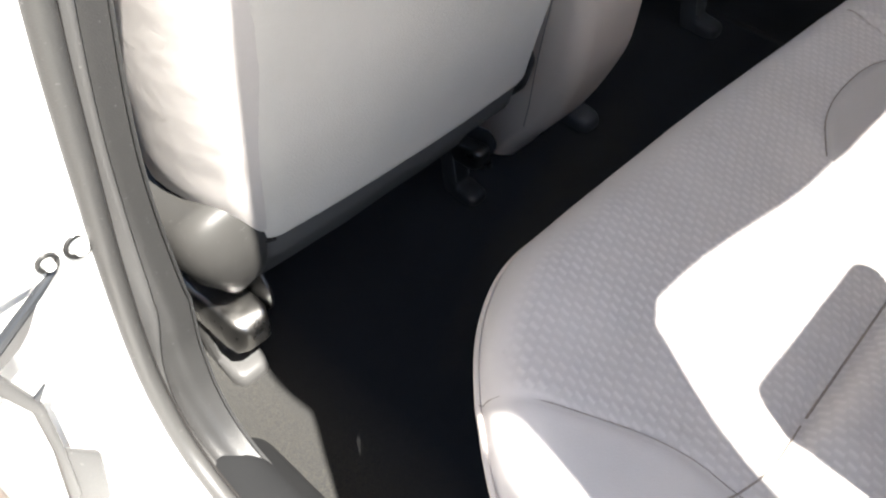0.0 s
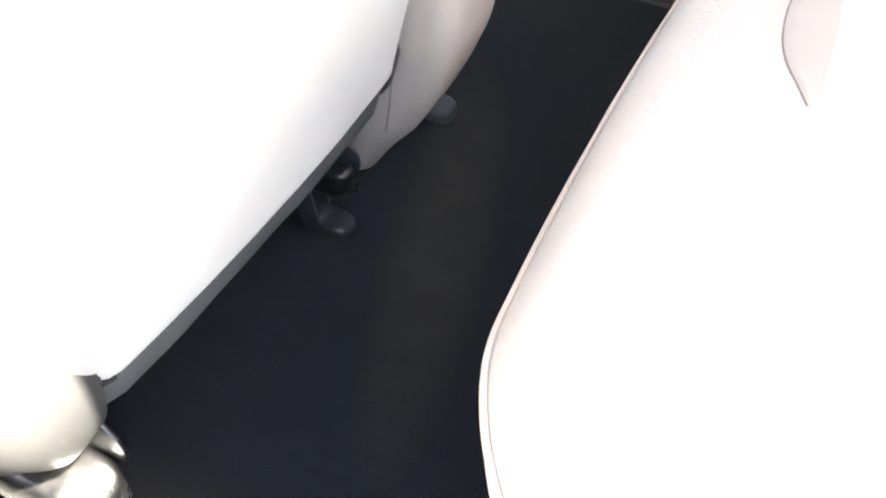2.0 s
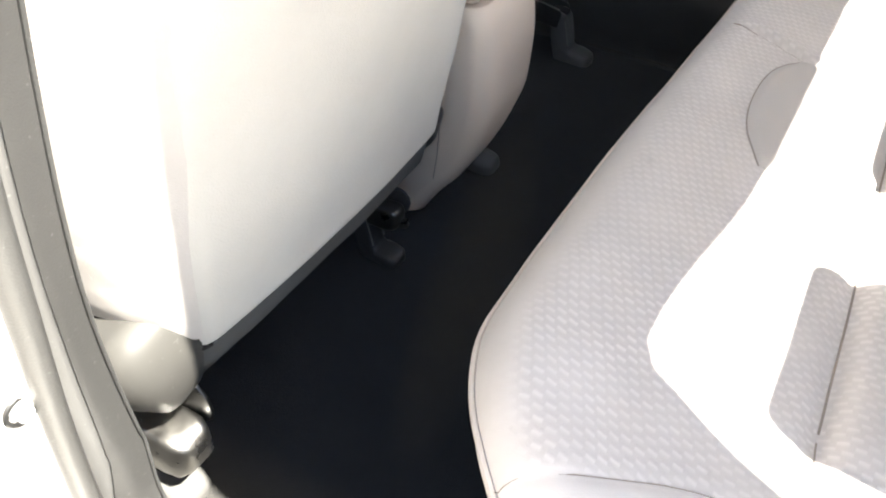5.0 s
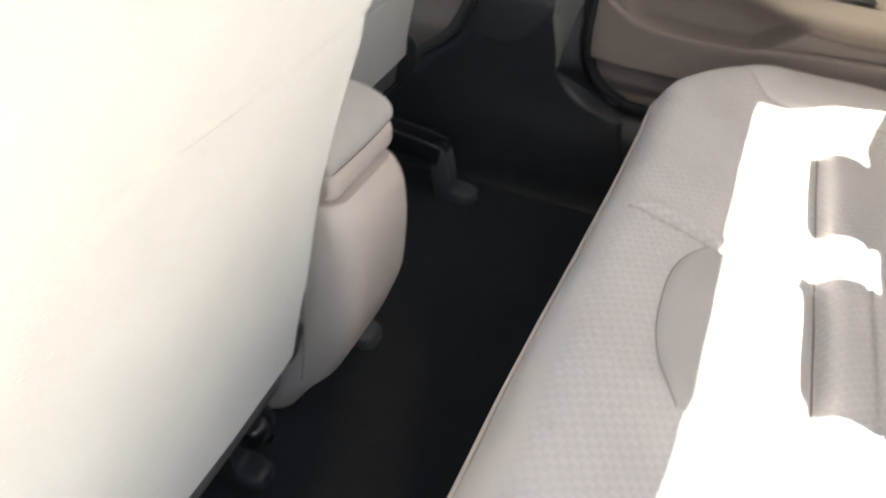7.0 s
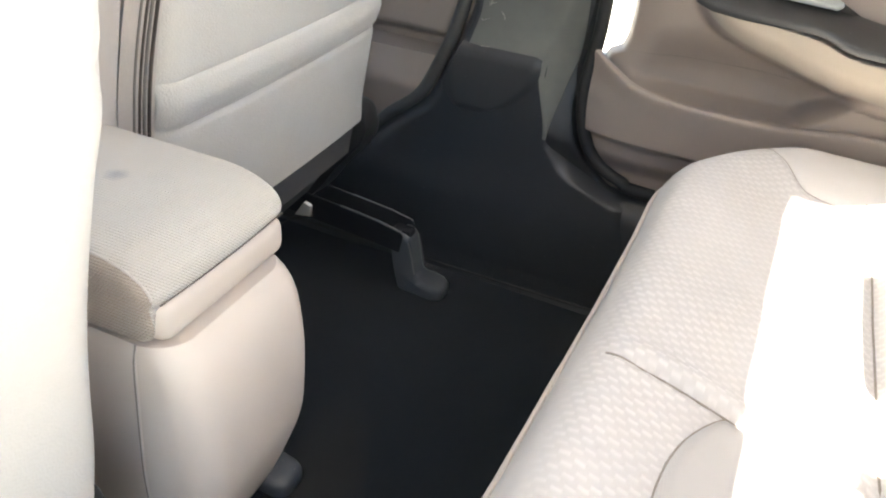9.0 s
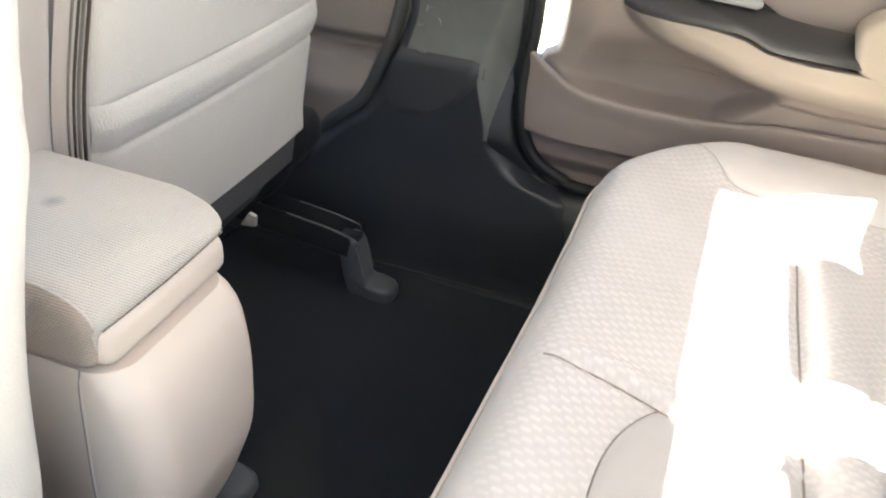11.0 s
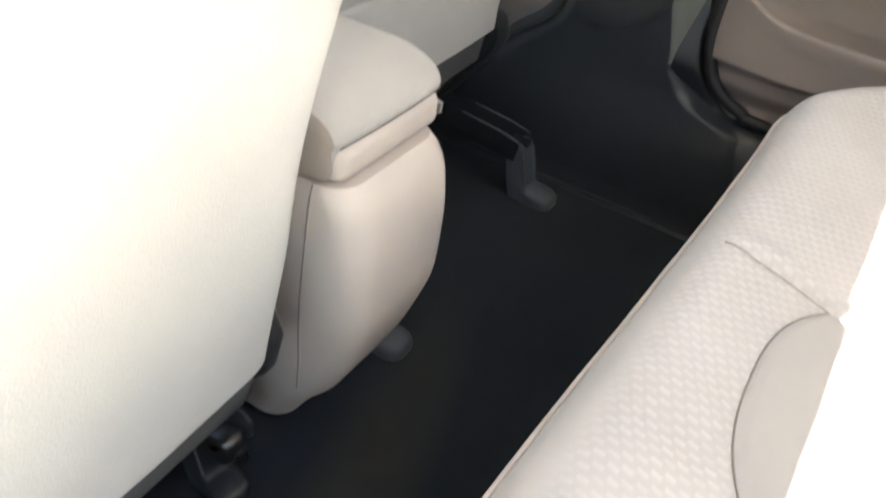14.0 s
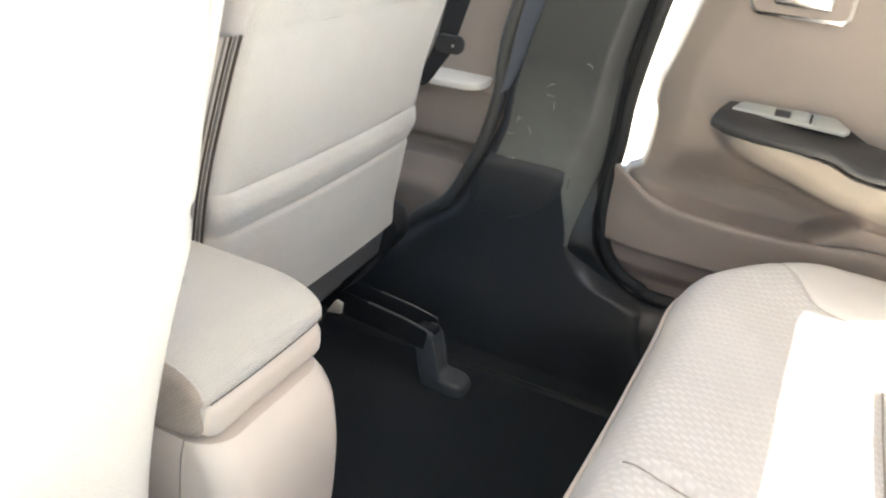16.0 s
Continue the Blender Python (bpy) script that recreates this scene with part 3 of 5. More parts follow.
slot_ob = part("pillar_belt_slot", surface(belt_slot, 14, 50), SLOT)
tagged(slot_ob, "blue-grey plastic belt slot on the pillar trim", "pillar trim", kind="structure")
joint = part("sill_joint", tube([(0.1935, 0.6925, 0.165), (0.1935, 0.700, 0.192), (0.194, 0.716, 0.205), (0.194, 0.74, 0.2085)], 0.0008, 6), DARK_GAP)
tagged(joint, "thin dark joint between two sill trim pieces", "trim joint", kind="structure")
lint_rng = random.Random(11)
lint = bmesh.new()
for _ in range(9):
    lx, lz, turn = lint_rng.uniform(0.0, 0.12), lint_rng.uniform(0.40, 0.60), lint_rng.uniform(0, 6.3)
    hair = []
    for k in range(6):
        hair.append((lx, ramp(lz, PILLAR_SIDE) - 0.0007, lz))
        lx, lz, turn = lx + 0.0026 * math.cos(turn), lz + 0.0026 * math.sin(turn), turn + lint_rng.uniform(-0.2, 0.7)
    one = tube(hair, lint_rng.uniform(0.00014, 0.00028), 4)
    me = bpy.data.meshes.new("lint")
    one.to_mesh(me)
    lint.from_mesh(me)
    one.free()
    bpy.data.meshes.remove(me)
lint_ob = part("lint", lint, PALE_THREAD)
tagged(lint_ob, "pale fibres of lint on the pillar trim", "lint", kind="stuff")


def body_panel(name, corners, material, label, thick=0.02):
    bm = bmesh.new()
    vs = [bm.verts.new(c) for c in corners]
    bm.faces.new(vs)
    bmesh.ops.solidify(bm, geom=list(bm.faces), thickness=thick)
    ob = part(name, bm, material)
    return tagged(ob, label, "body panel", kind="structure")


# closing panels of the cabin: rear quarters, shelf, boot wall, dashboard wall, outer sills
for s, word in ((-1, "left"), (1, "right")):
    q, e = (0.605, 0.910) if s < 0 else (0.408, 0.948)
    if s < 0:       # its unseen inner corner is rounded into the roof's edge, bounding the sun patch
        inner = [(0.86, 0.546, 1.162), (0.896, 0.549, 1.157), (0.903, 0.560, 1.155), (0.911, 0.572, 1.154), (0.925, 0.583, 1.153), (0.975, 0.600, 1.150), (1.015, 0.613, 1.145)]
    else:
        inner = [(0.88, q, 1.162), (e, q, 1.156), (e + 0.012, q + 0.002, 1.152), (e + 0.028, q + 0.009, 1.145), (e + 0.050, q + 0.022, 1.135)]
    body_panel("quarter_upper_" + word, [(0.88, s * (0.720 if s < 0 else 0.74), 1.162)] + [(x, s * y, z) for x, y, z in inner] +
               [(1.05 if s < 0 else 1.02, s * (0.622 if s < 0 else q + 0.045), 1.13 if s < 0 else 1.11), (1.08, s * (0.640 if s < 0 else q + 0.07), 1.065), (1.30, s * (q + 0.14), 0.90), (1.42, s * 0.70, 0.80), (0.99, s * 0.76, 0.78), (0.975, s * (0.731 if s < 0 else 0.74), 1.15)], ROOF, "pale trim on the rear roof pillar")
    body_panel("quarter_lower_" + word, [(0.93, s * 0.735, -0.02), (0.93, s * 0.735, 0.80), (1.5, s * 0.735, 0.80), (1.5, s * 0.735, -0.02)], DOOR, "brown trim beside the rear seat")
    body_panel("outer_sill_" + word, [(-1.4, s * 0.80, 0.19), (0.93, s * 0.80, 0.19), (0.93, s * 0.83, -0.10), (-1.4, s * 0.83, -0.10)], WHITE, "white painted outer sill of the car")
    body_panel("windscreen_post_" + word, [(-0.57, s * 0.64, 1.16), (-0.50, s * 0.645, 1.16), (-1.15, s * 0.72, 0.78), (-1.30, s * 0.72, 0.78)], ROOF, "pale trim on the windscreen pillar")
# unseen panel for the open doorway's rear frame, outlined to block the sun
body_panel("door_frame_sun_block_left", [(0.645, -0.742, 0.70), (0.657, -0.742, 0.736), (0.690, -0.742, 0.838), (0.72, -0.742, 0.936), (0.750, -0.742, 1.025), (0.776, -0.742, 1.107), (0.790, -0.742, 1.190), (0.862, -0.742, 1.195), (0.880, -0.742, 1.252), (0.930, -0.742, 1.252), (0.920, -0.742, 1.224), (0.906, -0.742, 1.190), (0.899, -0.742, 1.172), (0.893, -0.742, 1.135), (0.880, -0.742, 1.10), (0.873, -0.742, 1.065), (0.872, -0.742, 1.035), (0.95, -0.742, 0.99), (0.95, -0.742, 0.70)],
           WHITE, "unseen white doorway frame panel, outlined to block the sun", 0.012)
body_panel("parcel_shelf", [(0.93, -0.7, 0.74), (0.93, 0.7, 0.74), (1.45, 0.7, 0.78), (1.45, -0.7, 0.78)], SKIRT, "grey shelf behind the rear seat")
body_panel("boot_wall", [(1.45, -0.73, -0.02), (1.45, 0.73, -0.02), (1.45, 0.70, 0.80), (1.45, -0.70, 0.80)], WHITE, "white boot lid closing the car")
body_panel("dash_wall", [(-1.30, -0.73, -0.02), (-1.30, 0.73, -0.02), (-1.20, 0.72, 0.78), (-1.20, -0.72, 0.78)], BLACK, "black dashboard wall in front")


# ---------------------------------------------------------------- rear bench
BENCH_X0, BENCH_X1, BENCH_Y, CORNER_X, CORNER_Y = 0.311, 0.90, 0.69, 0.27, 0.235


class Outline(list):
    """Points of the cushion's outline, whose front edge swings forward a little towards one end."""

    def append(self, p):
        swing = ramp(p[1], [(-0.62, 0.004), (-0.54, -0.007), (-0.48, -0.012), (-0.35, -0.015), (-0.20, -0.012), (-0.05, -0.006), (0.06, 0.0), (0.17, 0.005), (0.28, 0.009), (0.40, 0.012), (0.55, 0.012)])
        list.append(self, (p[0] + swing * (1 - ease(p[0], 0.38, 0.60)), p[1]))


def bench_ring(inset, n=120):
    """The cushion's outline, drawn in by inset; front corners are wide, rear ones tight."""
    x0, x1, hy = BENCH_X0 + inset, BENCH_X1 - inset, BENCH_Y - inset
    cx, cy = max(0.02, CORNER_X - inset), max(0.02, CORNER_Y - inset)
    pts = Outline()
    for k in range(n * 2):                                   # front, from right to left
        pts.append((x0, (hy - cy) * (1 - k / n)))
    for k in range(n):                                       # front left corner
        a = radians(90 * k / n)
        pts.append((x0 + cx - cx * math.cos(a), -(hy - cy) - cy * math.sin(a)))
    for k in range(n):
        pts.append((x0 + cx + (x1 - x0 - cx) * k / n, -hy))
    for k in range(n * 2):
        pts.append((x1, -hy + 2 * hy * k / (2 * n)))
    for k in range(n):
        pts.append((x1 + (x0 + cx - x1) * k / n, hy))
    for k in range(n):
        a = radians(90 * (1 - k / n))
        pts.append((x0 + cx - cx * math.cos(a), (hy - cy) + cy * math.sin(a)))
    return pts


def bolster(x, y):
    """How far out the bolster seam runs."""
    return 0.536 + 0.078 * (1 - ease(x, 0.42, 0.49)) if y > 0 else 0.532 + 0.075 * (1 - ease(x, 0.36, 0.53))


def crease(x):
    return ramp(x, [(0.345, 0.107), (0.37, 0.1115), (0.40, 0.1145), (0.43, 0.115), (0.455, 0.113), (0.60, 0.105)])


def bench_top(x, y):
    """The height of the cushion's top."""
    z = ramp(x, [(0.30, 0.392), (0.34, 0.392), (0.38, 0.384), (0.45, 0.364), (0.52, 0.345), (0.60, 0.340), (0.9, 0.335)])
    z -= 0.012 * math.exp(-((x - 0.565) / 0.012) ** 2) * (1 - ease(abs(y - 0.01), 0.44, 0.50))       # tuck across the seats
    z += 0.010 * math.exp(-((x - 0.60) / 0.03) ** 2) * (1 - ease(abs(y - 0.01), 0.44, 0.50))
    z += 0.034 * ease(y, 0.47, 0.60) * ease(x, 0.36, 0.50)                                          # the raised end by the closed door
    if 0.33 < x < 0.60:
        k = ease(x, 0.340, 0.39) * (1 - ease(x, 0.50, 0.60))
        line = crease(x)
        z -= 0.007 * k * math.exp(-((y - line) / 0.005) ** 2)
        z += 0.005 * k * math.exp(-((y - line - 0.014) / 0.013) ** 2)
        z += 0.003 * k * math.exp(-((y - line + 0.25) / 0.02) ** 2)
    z += 0.004 * noise.noise((x * 7, y * 5, 3)) + 0.0022 * noise.noise((x * 19, y * 15, 5))
    z -= 0.0025 * math.exp(-((abs(y) - bolster(x, y)) / 0.006) ** 2) * ease(x, 0.34, 0.37)
    return z


bench = thing("rear_bench_seat", (0.6, 0.0, 0.0), "light beige cloth rear bench seat partly in sunlight", "car seat")
R_EDGE = 0.05
rings = []
for z, d in ((0.0, 0.075), (0.10, 0.06), (0.20, 0.03), (0.27, 0.010), (0.305, 0.002), (0.325, 0.0)):
    rings.append([(x, y, z) for x, y in bench_ring(d)])
side_rings = rings[:]
cushion_rings = []
for k in range(0, 11):
    a = radians(90 * k / 10)
    d = R_EDGE * (1 - math.cos(a))
    cushion_rings.append([(x, y, bench_top(x, y) - R_EDGE * 1.2 * (1 - math.sin(a))) for x, y in bench_ring(d)])
inner = bench_ring(R_EDGE)
for k in range(1, 64):
    t = k / 64
    ring = []
    for x, y in inner:
        tx, ty = 0.62, max(-0.40, min(0.40, y * 0.62))
        px, py = x + (tx - x) * t, y + (ty - y) * t
        ring.append((px, py, bench_top(px, py)))
    cushion_rings.append(ring)
last = cushion_rings[0]
side_rings.append([(x, y, z - 0.006) for x, y, z in last])
part("cushion_side", loft(side_rings, True, False), CLOTH, bench, "pale beige cloth side panel")
cushion = part("cushion", loft(cushion_rings, False, True), BENCH, bench, "woven dashed beige cloth cushion", 60)
pipe = [(x, y, bench_top(x, y) - R_EDGE * 1.2 * (1 - math.sin(radians(9)))) for x, y in bench_ring(R_EDGE * (1 - math.cos(radians(9))) - 0.002)]
part("piping", tube(pipe[840:] + pipe[:480], 0.0030, 6), PALE_THREAD, cushion, "pale welt along the cushion edge")


OUTLINE = np.array(bench_ring(0.0))


def on_bench(points, lift=0.0):
    """Places on the cushion, also where it rolls over at its edge."""
    out = []
    for x, y in points:
        d = min(R_EDGE, float(np.hypot(OUTLINE[:, 0] - x, OUTLINE[:, 1] - y).min()))
        out.append((x, y, bench_top(x, y) - R_EDGE * 1.2 * (1 - math.sqrt(max(0.0, 1 - (1 - d / R_EDGE) ** 2))) + lift))
    return out


def seam(points, parent, r=0.0008, lift=0.0004, material=None, steps=14):
    line = [(p.x, p.y) for p in curve([(x, y, 0) for x, y in points], steps)]
    return part("seam", tube(on_bench(line, lift), r, 6), material or THREAD, parent)


for s in (-1, 1):
    half = [(x, s * bolster(x, s)) for x in ((0.398 if s > 0 else 0.374), 0.41, 0.42, 0.45, 0.48, 0.52, 0.56, 0.62, 0.70)]
    seam(half, cushion, 0.00045)
    seam([(0.552, s * 0.55), (0.566, s * 0.50), (0.566, s * 0.44)], cushion)
seam([(0.566, -0.43), (0.566, -0.2), (0.566, 0.0), (0.566, 0.2), (0.566, 0.45)], cushion, 0.0012, 0.0)
seam([(x, crease(x) - 0.0005) for x in (0.347, 0.37, 0.39, 0.41, 0.43, 0.457)], cushion, 0.0008, 0.0006)
seam([(x, crease(x) - 0.0005) for x in (0.385, 0.40, 0.42, 0.44, 0.457)], cushion, 0.0012, 0.0006)


def pod(u, v):
    """The smooth gore at the front of the middle seat: an arc in front, running back under the tuck."""
    y = -0.151 + 0.258 * u
    k = (y + 0.022) / 0.129
    front = 0.409 + 0.036 * abs(k) ** 2.6
    back = 0.560
    x = front + (back - front) * v
    rim = min(1.0, 7 * min(v * (back - front) / 0.15, (1 - abs(k)) * 0.6 + 0.0))
    rim = max(0.0, rim)
    return (x, y, bench_top(x, y) + 0.0006 + 0.0065 * math.sqrt(max(0.0, 1 - (1 - min(1, rim)) ** 2)))


part("middle_insert", surface(pod, 40, 26), INSERT, cushion, "smooth grey-beige cloth insert of the middle seat", 70)
arc = [(0.409 + 0.036 * abs((y + 0.022) / 0.129) ** 2.6, y) for y in np.linspace(-0.151, 0.107, 24)]
part("seam", tube(on_bench(arc, 0.0008), 0.0008, 6), THREAD, cushion)

# backrest and its three low headrests
back_rings = []
for k in range(13):
    t = k / 12
    z = 0.30 + 0.53 * t
    x = 0.815 + 0.10 * t
    w = 0.66 - 0.05 * ease(t, 0.7, 1.0)
    dpt = 0.10 - 0.055 * ease(t, 0.85, 1.0)
    back_rings.append([(px, py, z) for px, py in rounded(x - dpt * 0.25 + 0.02, x + dpt, -w, w, 0.022, 4)])
part("backrest", loft(back_rings), CLOTH, bench, "beige cloth backrest of the bench")
for y, hx in ((-0.424, 0.861), (-0.044, 0.885), (0.26, 0.895)):
    hr = []
    for k in range(9):
        t = k / 8
        g = math.sqrt(max(0.02, 1 - (2 * t - 1) ** 4)) if t > 0.5 else 1.0
        hr.append([(px, py, 0.80 + 0.105 * t) for px, py in rounded(hx - 0.012 * g, 0.935 + 0.02 * g, y - 0.108 * (0.86 + 0.14 * g), y + 0.108 * (0.86 + 0.14 * g), 0.018, 4)])
    part("headrest", loft(hr), CLOTH, bench, "low beige cloth headrest")


# ---------------------------------------------------------------- front seats
def spread(ring, step=0.03):
    """Adds points along the long straight runs of a ring."""
    out = []
    for a, b in zip(ring, ring[1:] + ring[:1]):
        n = max(1, round(math.dist(a, b) / step))
        out += [(a[0] + (b[0] - a[0]) * k / n, a[1] + (b[1] - a[1]) * k / n) for k in range(n)]
    return out


COVER_FOOT = [(0.030, 0.190), (-0.01, 0.135), (-0.06, 0.10), (-0.15, 0.075)]


def front_seat(s, dx, pocket, mid, wide, low):
    """A front seat seen from behind. s: side of the car; dx: how far back it is slid."""
    seat = thing("front_seat", (dx - 0.15, s * 0.36, 0.0), "light grey-beige front seat seen from behind" + (" with a map pocket" if pocket else " close to the open door"),
                 "car seat", "front seats")

    def rear_x(z):
        return dx + ramp(z, [(0.20, 0.062), (0.285, 0.068), (0.40, 0.089), (0.50, 0.106), (0.60, 0.132), (0.70, 0.162), (0.75, 0.178), (0.98, 0.25)])

    TURN = 0.030

    def flare(py, z):
        """The outer half of the seat by the open door swells out with height, and its inner half a little; the other seat is widest at its foot."""
        if pocket:
            return py * ramp(z, [(0.27, 1.12), (0.34, 1.03), (0.42, 1.0), (0.98, 0.98)]) if py > 0 else py
        if py > 0:
            return py * ramp(z, [(0.27, 1.045), (0.40, 1.09), (0.50, 1.125), (0.60, 1.155), (0.98, 1.10)])
        return py * ramp(z, [(0.27, 1.03), (0.34, 1.055), (0.50, 1.06), (0.60, 1.075), (0.64, 1.095), (0.668, 1.075), (0.74, 1.06), (0.80, 1.05), (0.98, 1.10)])

    def section(z, grow=0.0):
        thin = ramp(z, [(0.20, 1.05), (0.6, 0.9), (0.98, 0.35)])
        w = ramp(z, [(0.20, 0.205), (0.285, 0.214), (0.45, 0.216), (0.62, 0.212), (0.80, 0.205), (0.92, 0.185), (0.98, 0.15)]) * wide + grow
        deep = 0.34
        x1 = rear_x(z) + grow
        ring = []
        for px, py in spread(rounded(-deep, 0.0, -0.21, 0.21, TURN, 9)):
            px, py = px * thin, py * w / 0.21
            bow = 0.008 * (1 - (py / w) ** 2) if px > -deep * thin * 0.5 else 0.02 * (abs(py) / w) ** 2
            dent = 0.004 * noise.noise((px * 9 + s, py * 9, z * 9))
            if py > 0.9 * w:
                dent += (0.022 if pocket else 0.036) * math.sin(math.pi * min(1.0, max(0.0, -px / 0.26))) ** 0.8 * (1.0 if pocket else ease(z, 0.22, 0.34))
            ring.append((x1 + px + bow + (dent if abs(py) > 0.19 * wide else 0), s * (mid + flare(py, z) + (dent if abs(py) > 0.19 else 0)), z + (0.0 if pocket else (0.080 * ease(flare(py, z), 0.212, 0.262) - 0.10 * max(0.0, -px - 0.01)) * (1 - ease(z, low, low + 0.20)))))
        return ring

    levels = [low, low + 0.008, low + 0.02] + [low + 0.02 + (0.96 - low) * k / 30 for k in range(1, 31)]
    part("backrest", loft([section(z, -0.010 if z == low else (-0.003 if z == low + 0.008 else 0)) for z in levels]), CLOTH, seat, "soft beige cloth side bolsters")

    def panel_at(y, z, lift):
        k = y / 0.214
        w = ramp(z, [(0.285, 0.214), (0.62, 0.212), (0.98, 0.15)]) * wide
        over = min(TURN * 0.98, max(0.0, abs(y) - (w - TURN)))
        return (rear_x(z) + 0.008 * (1 - (y / w) ** 2) - TURN + math.sqrt(TURN ** 2 - over ** 2) + lift, s * (mid + flare(y, z)), z)

    def shell(u, v):
        z = low + 0.004 + 0.66 * v
        w = ramp(z, [(0.286, 0.206), (0.45, 0.209), (0.65, 0.203), (0.946, 0.15)]) * wide
        y = w * (2 * u - 1)
        rim = min((1 - abs(2 * u - 1)) * w, (z - low - 0.004) + 0.001) / 0.008
        lift = 0.006 * math.sqrt(max(0.0, 1 - (1 - min(1.0, rim)) ** 2)) - 0.002
        lift += 0.0025 * noise.noise((y * 5, z * 5, 7 + s)) + 0.001 * noise.noise((y * 17, z * 12, 2 + s))
        lift += 0.0030 * ease(z, 0.660, 0.672) - 0.0022 * math.exp(-((z - 0.663) / 0.0035) ** 2)      # the upper cover overlaps the panel
        return panel_at(y, z, lift)

    back = part("back_panel", surface(shell, 50, 90), BACK, seat, "smooth pale grey vinyl back panel", 60)
    def panel_half(z):
        return ramp(z, [(0.286, 0.206), (0.45, 0.209), (0.65, 0.203), (0.946, 0.15)]) * wide

    if pocket:
        # the zipped seam beside the panel: a tape between two dark edges
        def tape(u, v):
            z = low + 0.004 + 0.376 * v
            return (rear_x(z) - 0.0035 - 0.012 * u * u, mid - panel_half(z) + 0.004 - 0.034 * u, z)
        part("zip_tape", surface(tape, 6, 40), BOLSTER, seat, "beige tape beside the zipped seam")
        for off, r, mat in ((0.003, 0.0018, BROWN_GAP), (0.0085, 0.0016, ZIP), (0.013, 0.0013, BROWN_GAP), (0.018, 0.0012, ZIP)):
            u = (off + 0.004) / 0.034
            part("seam", tube([Vector(tape(u, k / 29)) + Vector((0.0008, 0, 0)) for k in range(30)], r, 6), mat, seat)
    else:
        for off, mat in ((0.0, THREAD), (0.007, BROWN_SEAM)):
            edge = [panel_at(panel_half(z) + 0.002 + off * 0.9, z, 0.0008) for z in (low + 0.010 + 0.65 * k / 29 for k in range(30))]
            part("seam", tube(edge, 0.0011, 6), mat, seat)
    if pocket:
        # the plump inner side bolster, that rolls away beside the zipped seam
        rolls = []
        for k in range(25):
            z = 0.25 + 0.60 * k / 24
            cx, cy, ry = rear_x(z) - 0.050, mid - 0.209 * wide - 0.066, 0.050 * (1 - 0.25 * ease(z, 0.66, 0.85))
            rolls.append([(cx + 0.047 * math.cos(a) + 0.003 * noise.noise((a, z * 9, 4)), cy + ry * math.sin(a), z) for a in (2 * math.pi * j / 28 for j in range(28))])
        part("side_bolster", loft(rolls), BOLSTER, seat, "warm beige cloth inner bolster")

        def flap(u, v):
            z = low + 0.006 + (0.494 - low - 0.006) * v
            w = 0.206 * wide
            y = w * (2 * u - 1)
            rim = min((1 - abs(2 * u - 1)) * w, 0.494 - z + 0.0005) / 0.007
            lift = 0.004 + 0.004 * math.sqrt(max(0.0, 1 - (1 - min(1.0, rim)) ** 2))
            lift += 0.006 * math.exp(-((z - 0.470) / 0.018) ** 2) - 0.003 * math.exp(-((z - 0.442) / 0.004) ** 2)
            return panel_at(y, z, lift)
        fl = part("map_pocket", surface(flap, 40, 60), BACK, seat, "pale vinyl map pocket with a rolled hem", 60)
        part("seam", tube([panel_at(y, 0.4425, 0.0050) for y in np.linspace(-0.195, 0.195, 20)], 0.0009, 6), THREAD, fl)
    part("cross_seam", tube([panel_at((-1 + 2 * k / 30) * 0.192 * wide, 0.6635 + (0.004 if k in (0, 30) else 0.0), 0.0026) for k in range(31)], 0.0005, 6), SEAM, seat, "stitched seam across the back")
    # dark skirt under the back panel
    def skirt(u, v):
        y = (-0.212 + 0.424 * u) * wide
        z = low + 0.006 - 0.15 * v
        hang = 0.42 if pocket else 0.30
        over = min(TURN * 0.98, max(0.0, abs(y) - (0.212 * wide - TURN)))
        tuck = 0.001 + 0.010 * min(1.0, v / hang) + 0.075 * max(0.0, (v - hang) / (1 - hang)) ** 0.7
        return (dx + 0.066 + 0.006 * (1 - (y / 0.224) ** 2) - TURN + math.sqrt(TURN ** 2 - over ** 2) - tuck + 0.002 * noise.noise((y * 14, z * 10, s)), s * (mid + flare(y, 0.27)), z)
    part("skirt", surface(skirt, 30, 10), SKIRT, seat, "dark grey felt skirt under the back")
    # cushion ahead of the back
    rings = []
    for k in range(9):
        t = k / 8
        g = math.sin(math.pi * (0.12 + 0.76 * t)) ** 0.5
        z = 0.17 + 0.22 * t
        rings.append([(px, s * (0.365 + py), z) for px, py in rounded(dx - 0.62 * g, dx - 0.12, -0.195 * g, 0.195 * g, 0.05, 5)])
    part("seat_cushion", loft(rings), CLOTH, seat)
    # recliner cover on the outer side, hand-sized and rounded
    o = s * (0.586 if pocket else 0.578)
    outline = [(-0.135, 0.262), (-0.086, 0.277), (-0.029, 0.298), (0.032, 0.310), (0.060, 0.314), (0.078, 0.300), (0.080, 0.255)] + COVER_FOOT if pocket else [(-0.145, 0.300), (-0.096, 0.313), (-0.042, 0.323), (0.010, 0.335), (0.038, 0.340), (0.058, 0.325), (0.064, 0.275), (0.046, 0.215), (0.0, 0.165), (-0.06, 0.13), (-0.15, 0.11)]
    ring = [(p.x, p.z) for p in curve([(x, 0, z) for x, z in outline + outline[:1]], 6)[:-1]]
    domes = []
    for k in range(15):
        t = k / 14
        g = 0.72 + 0.28 * math.sqrt(max(0.0, 1 - t ** 4.5))
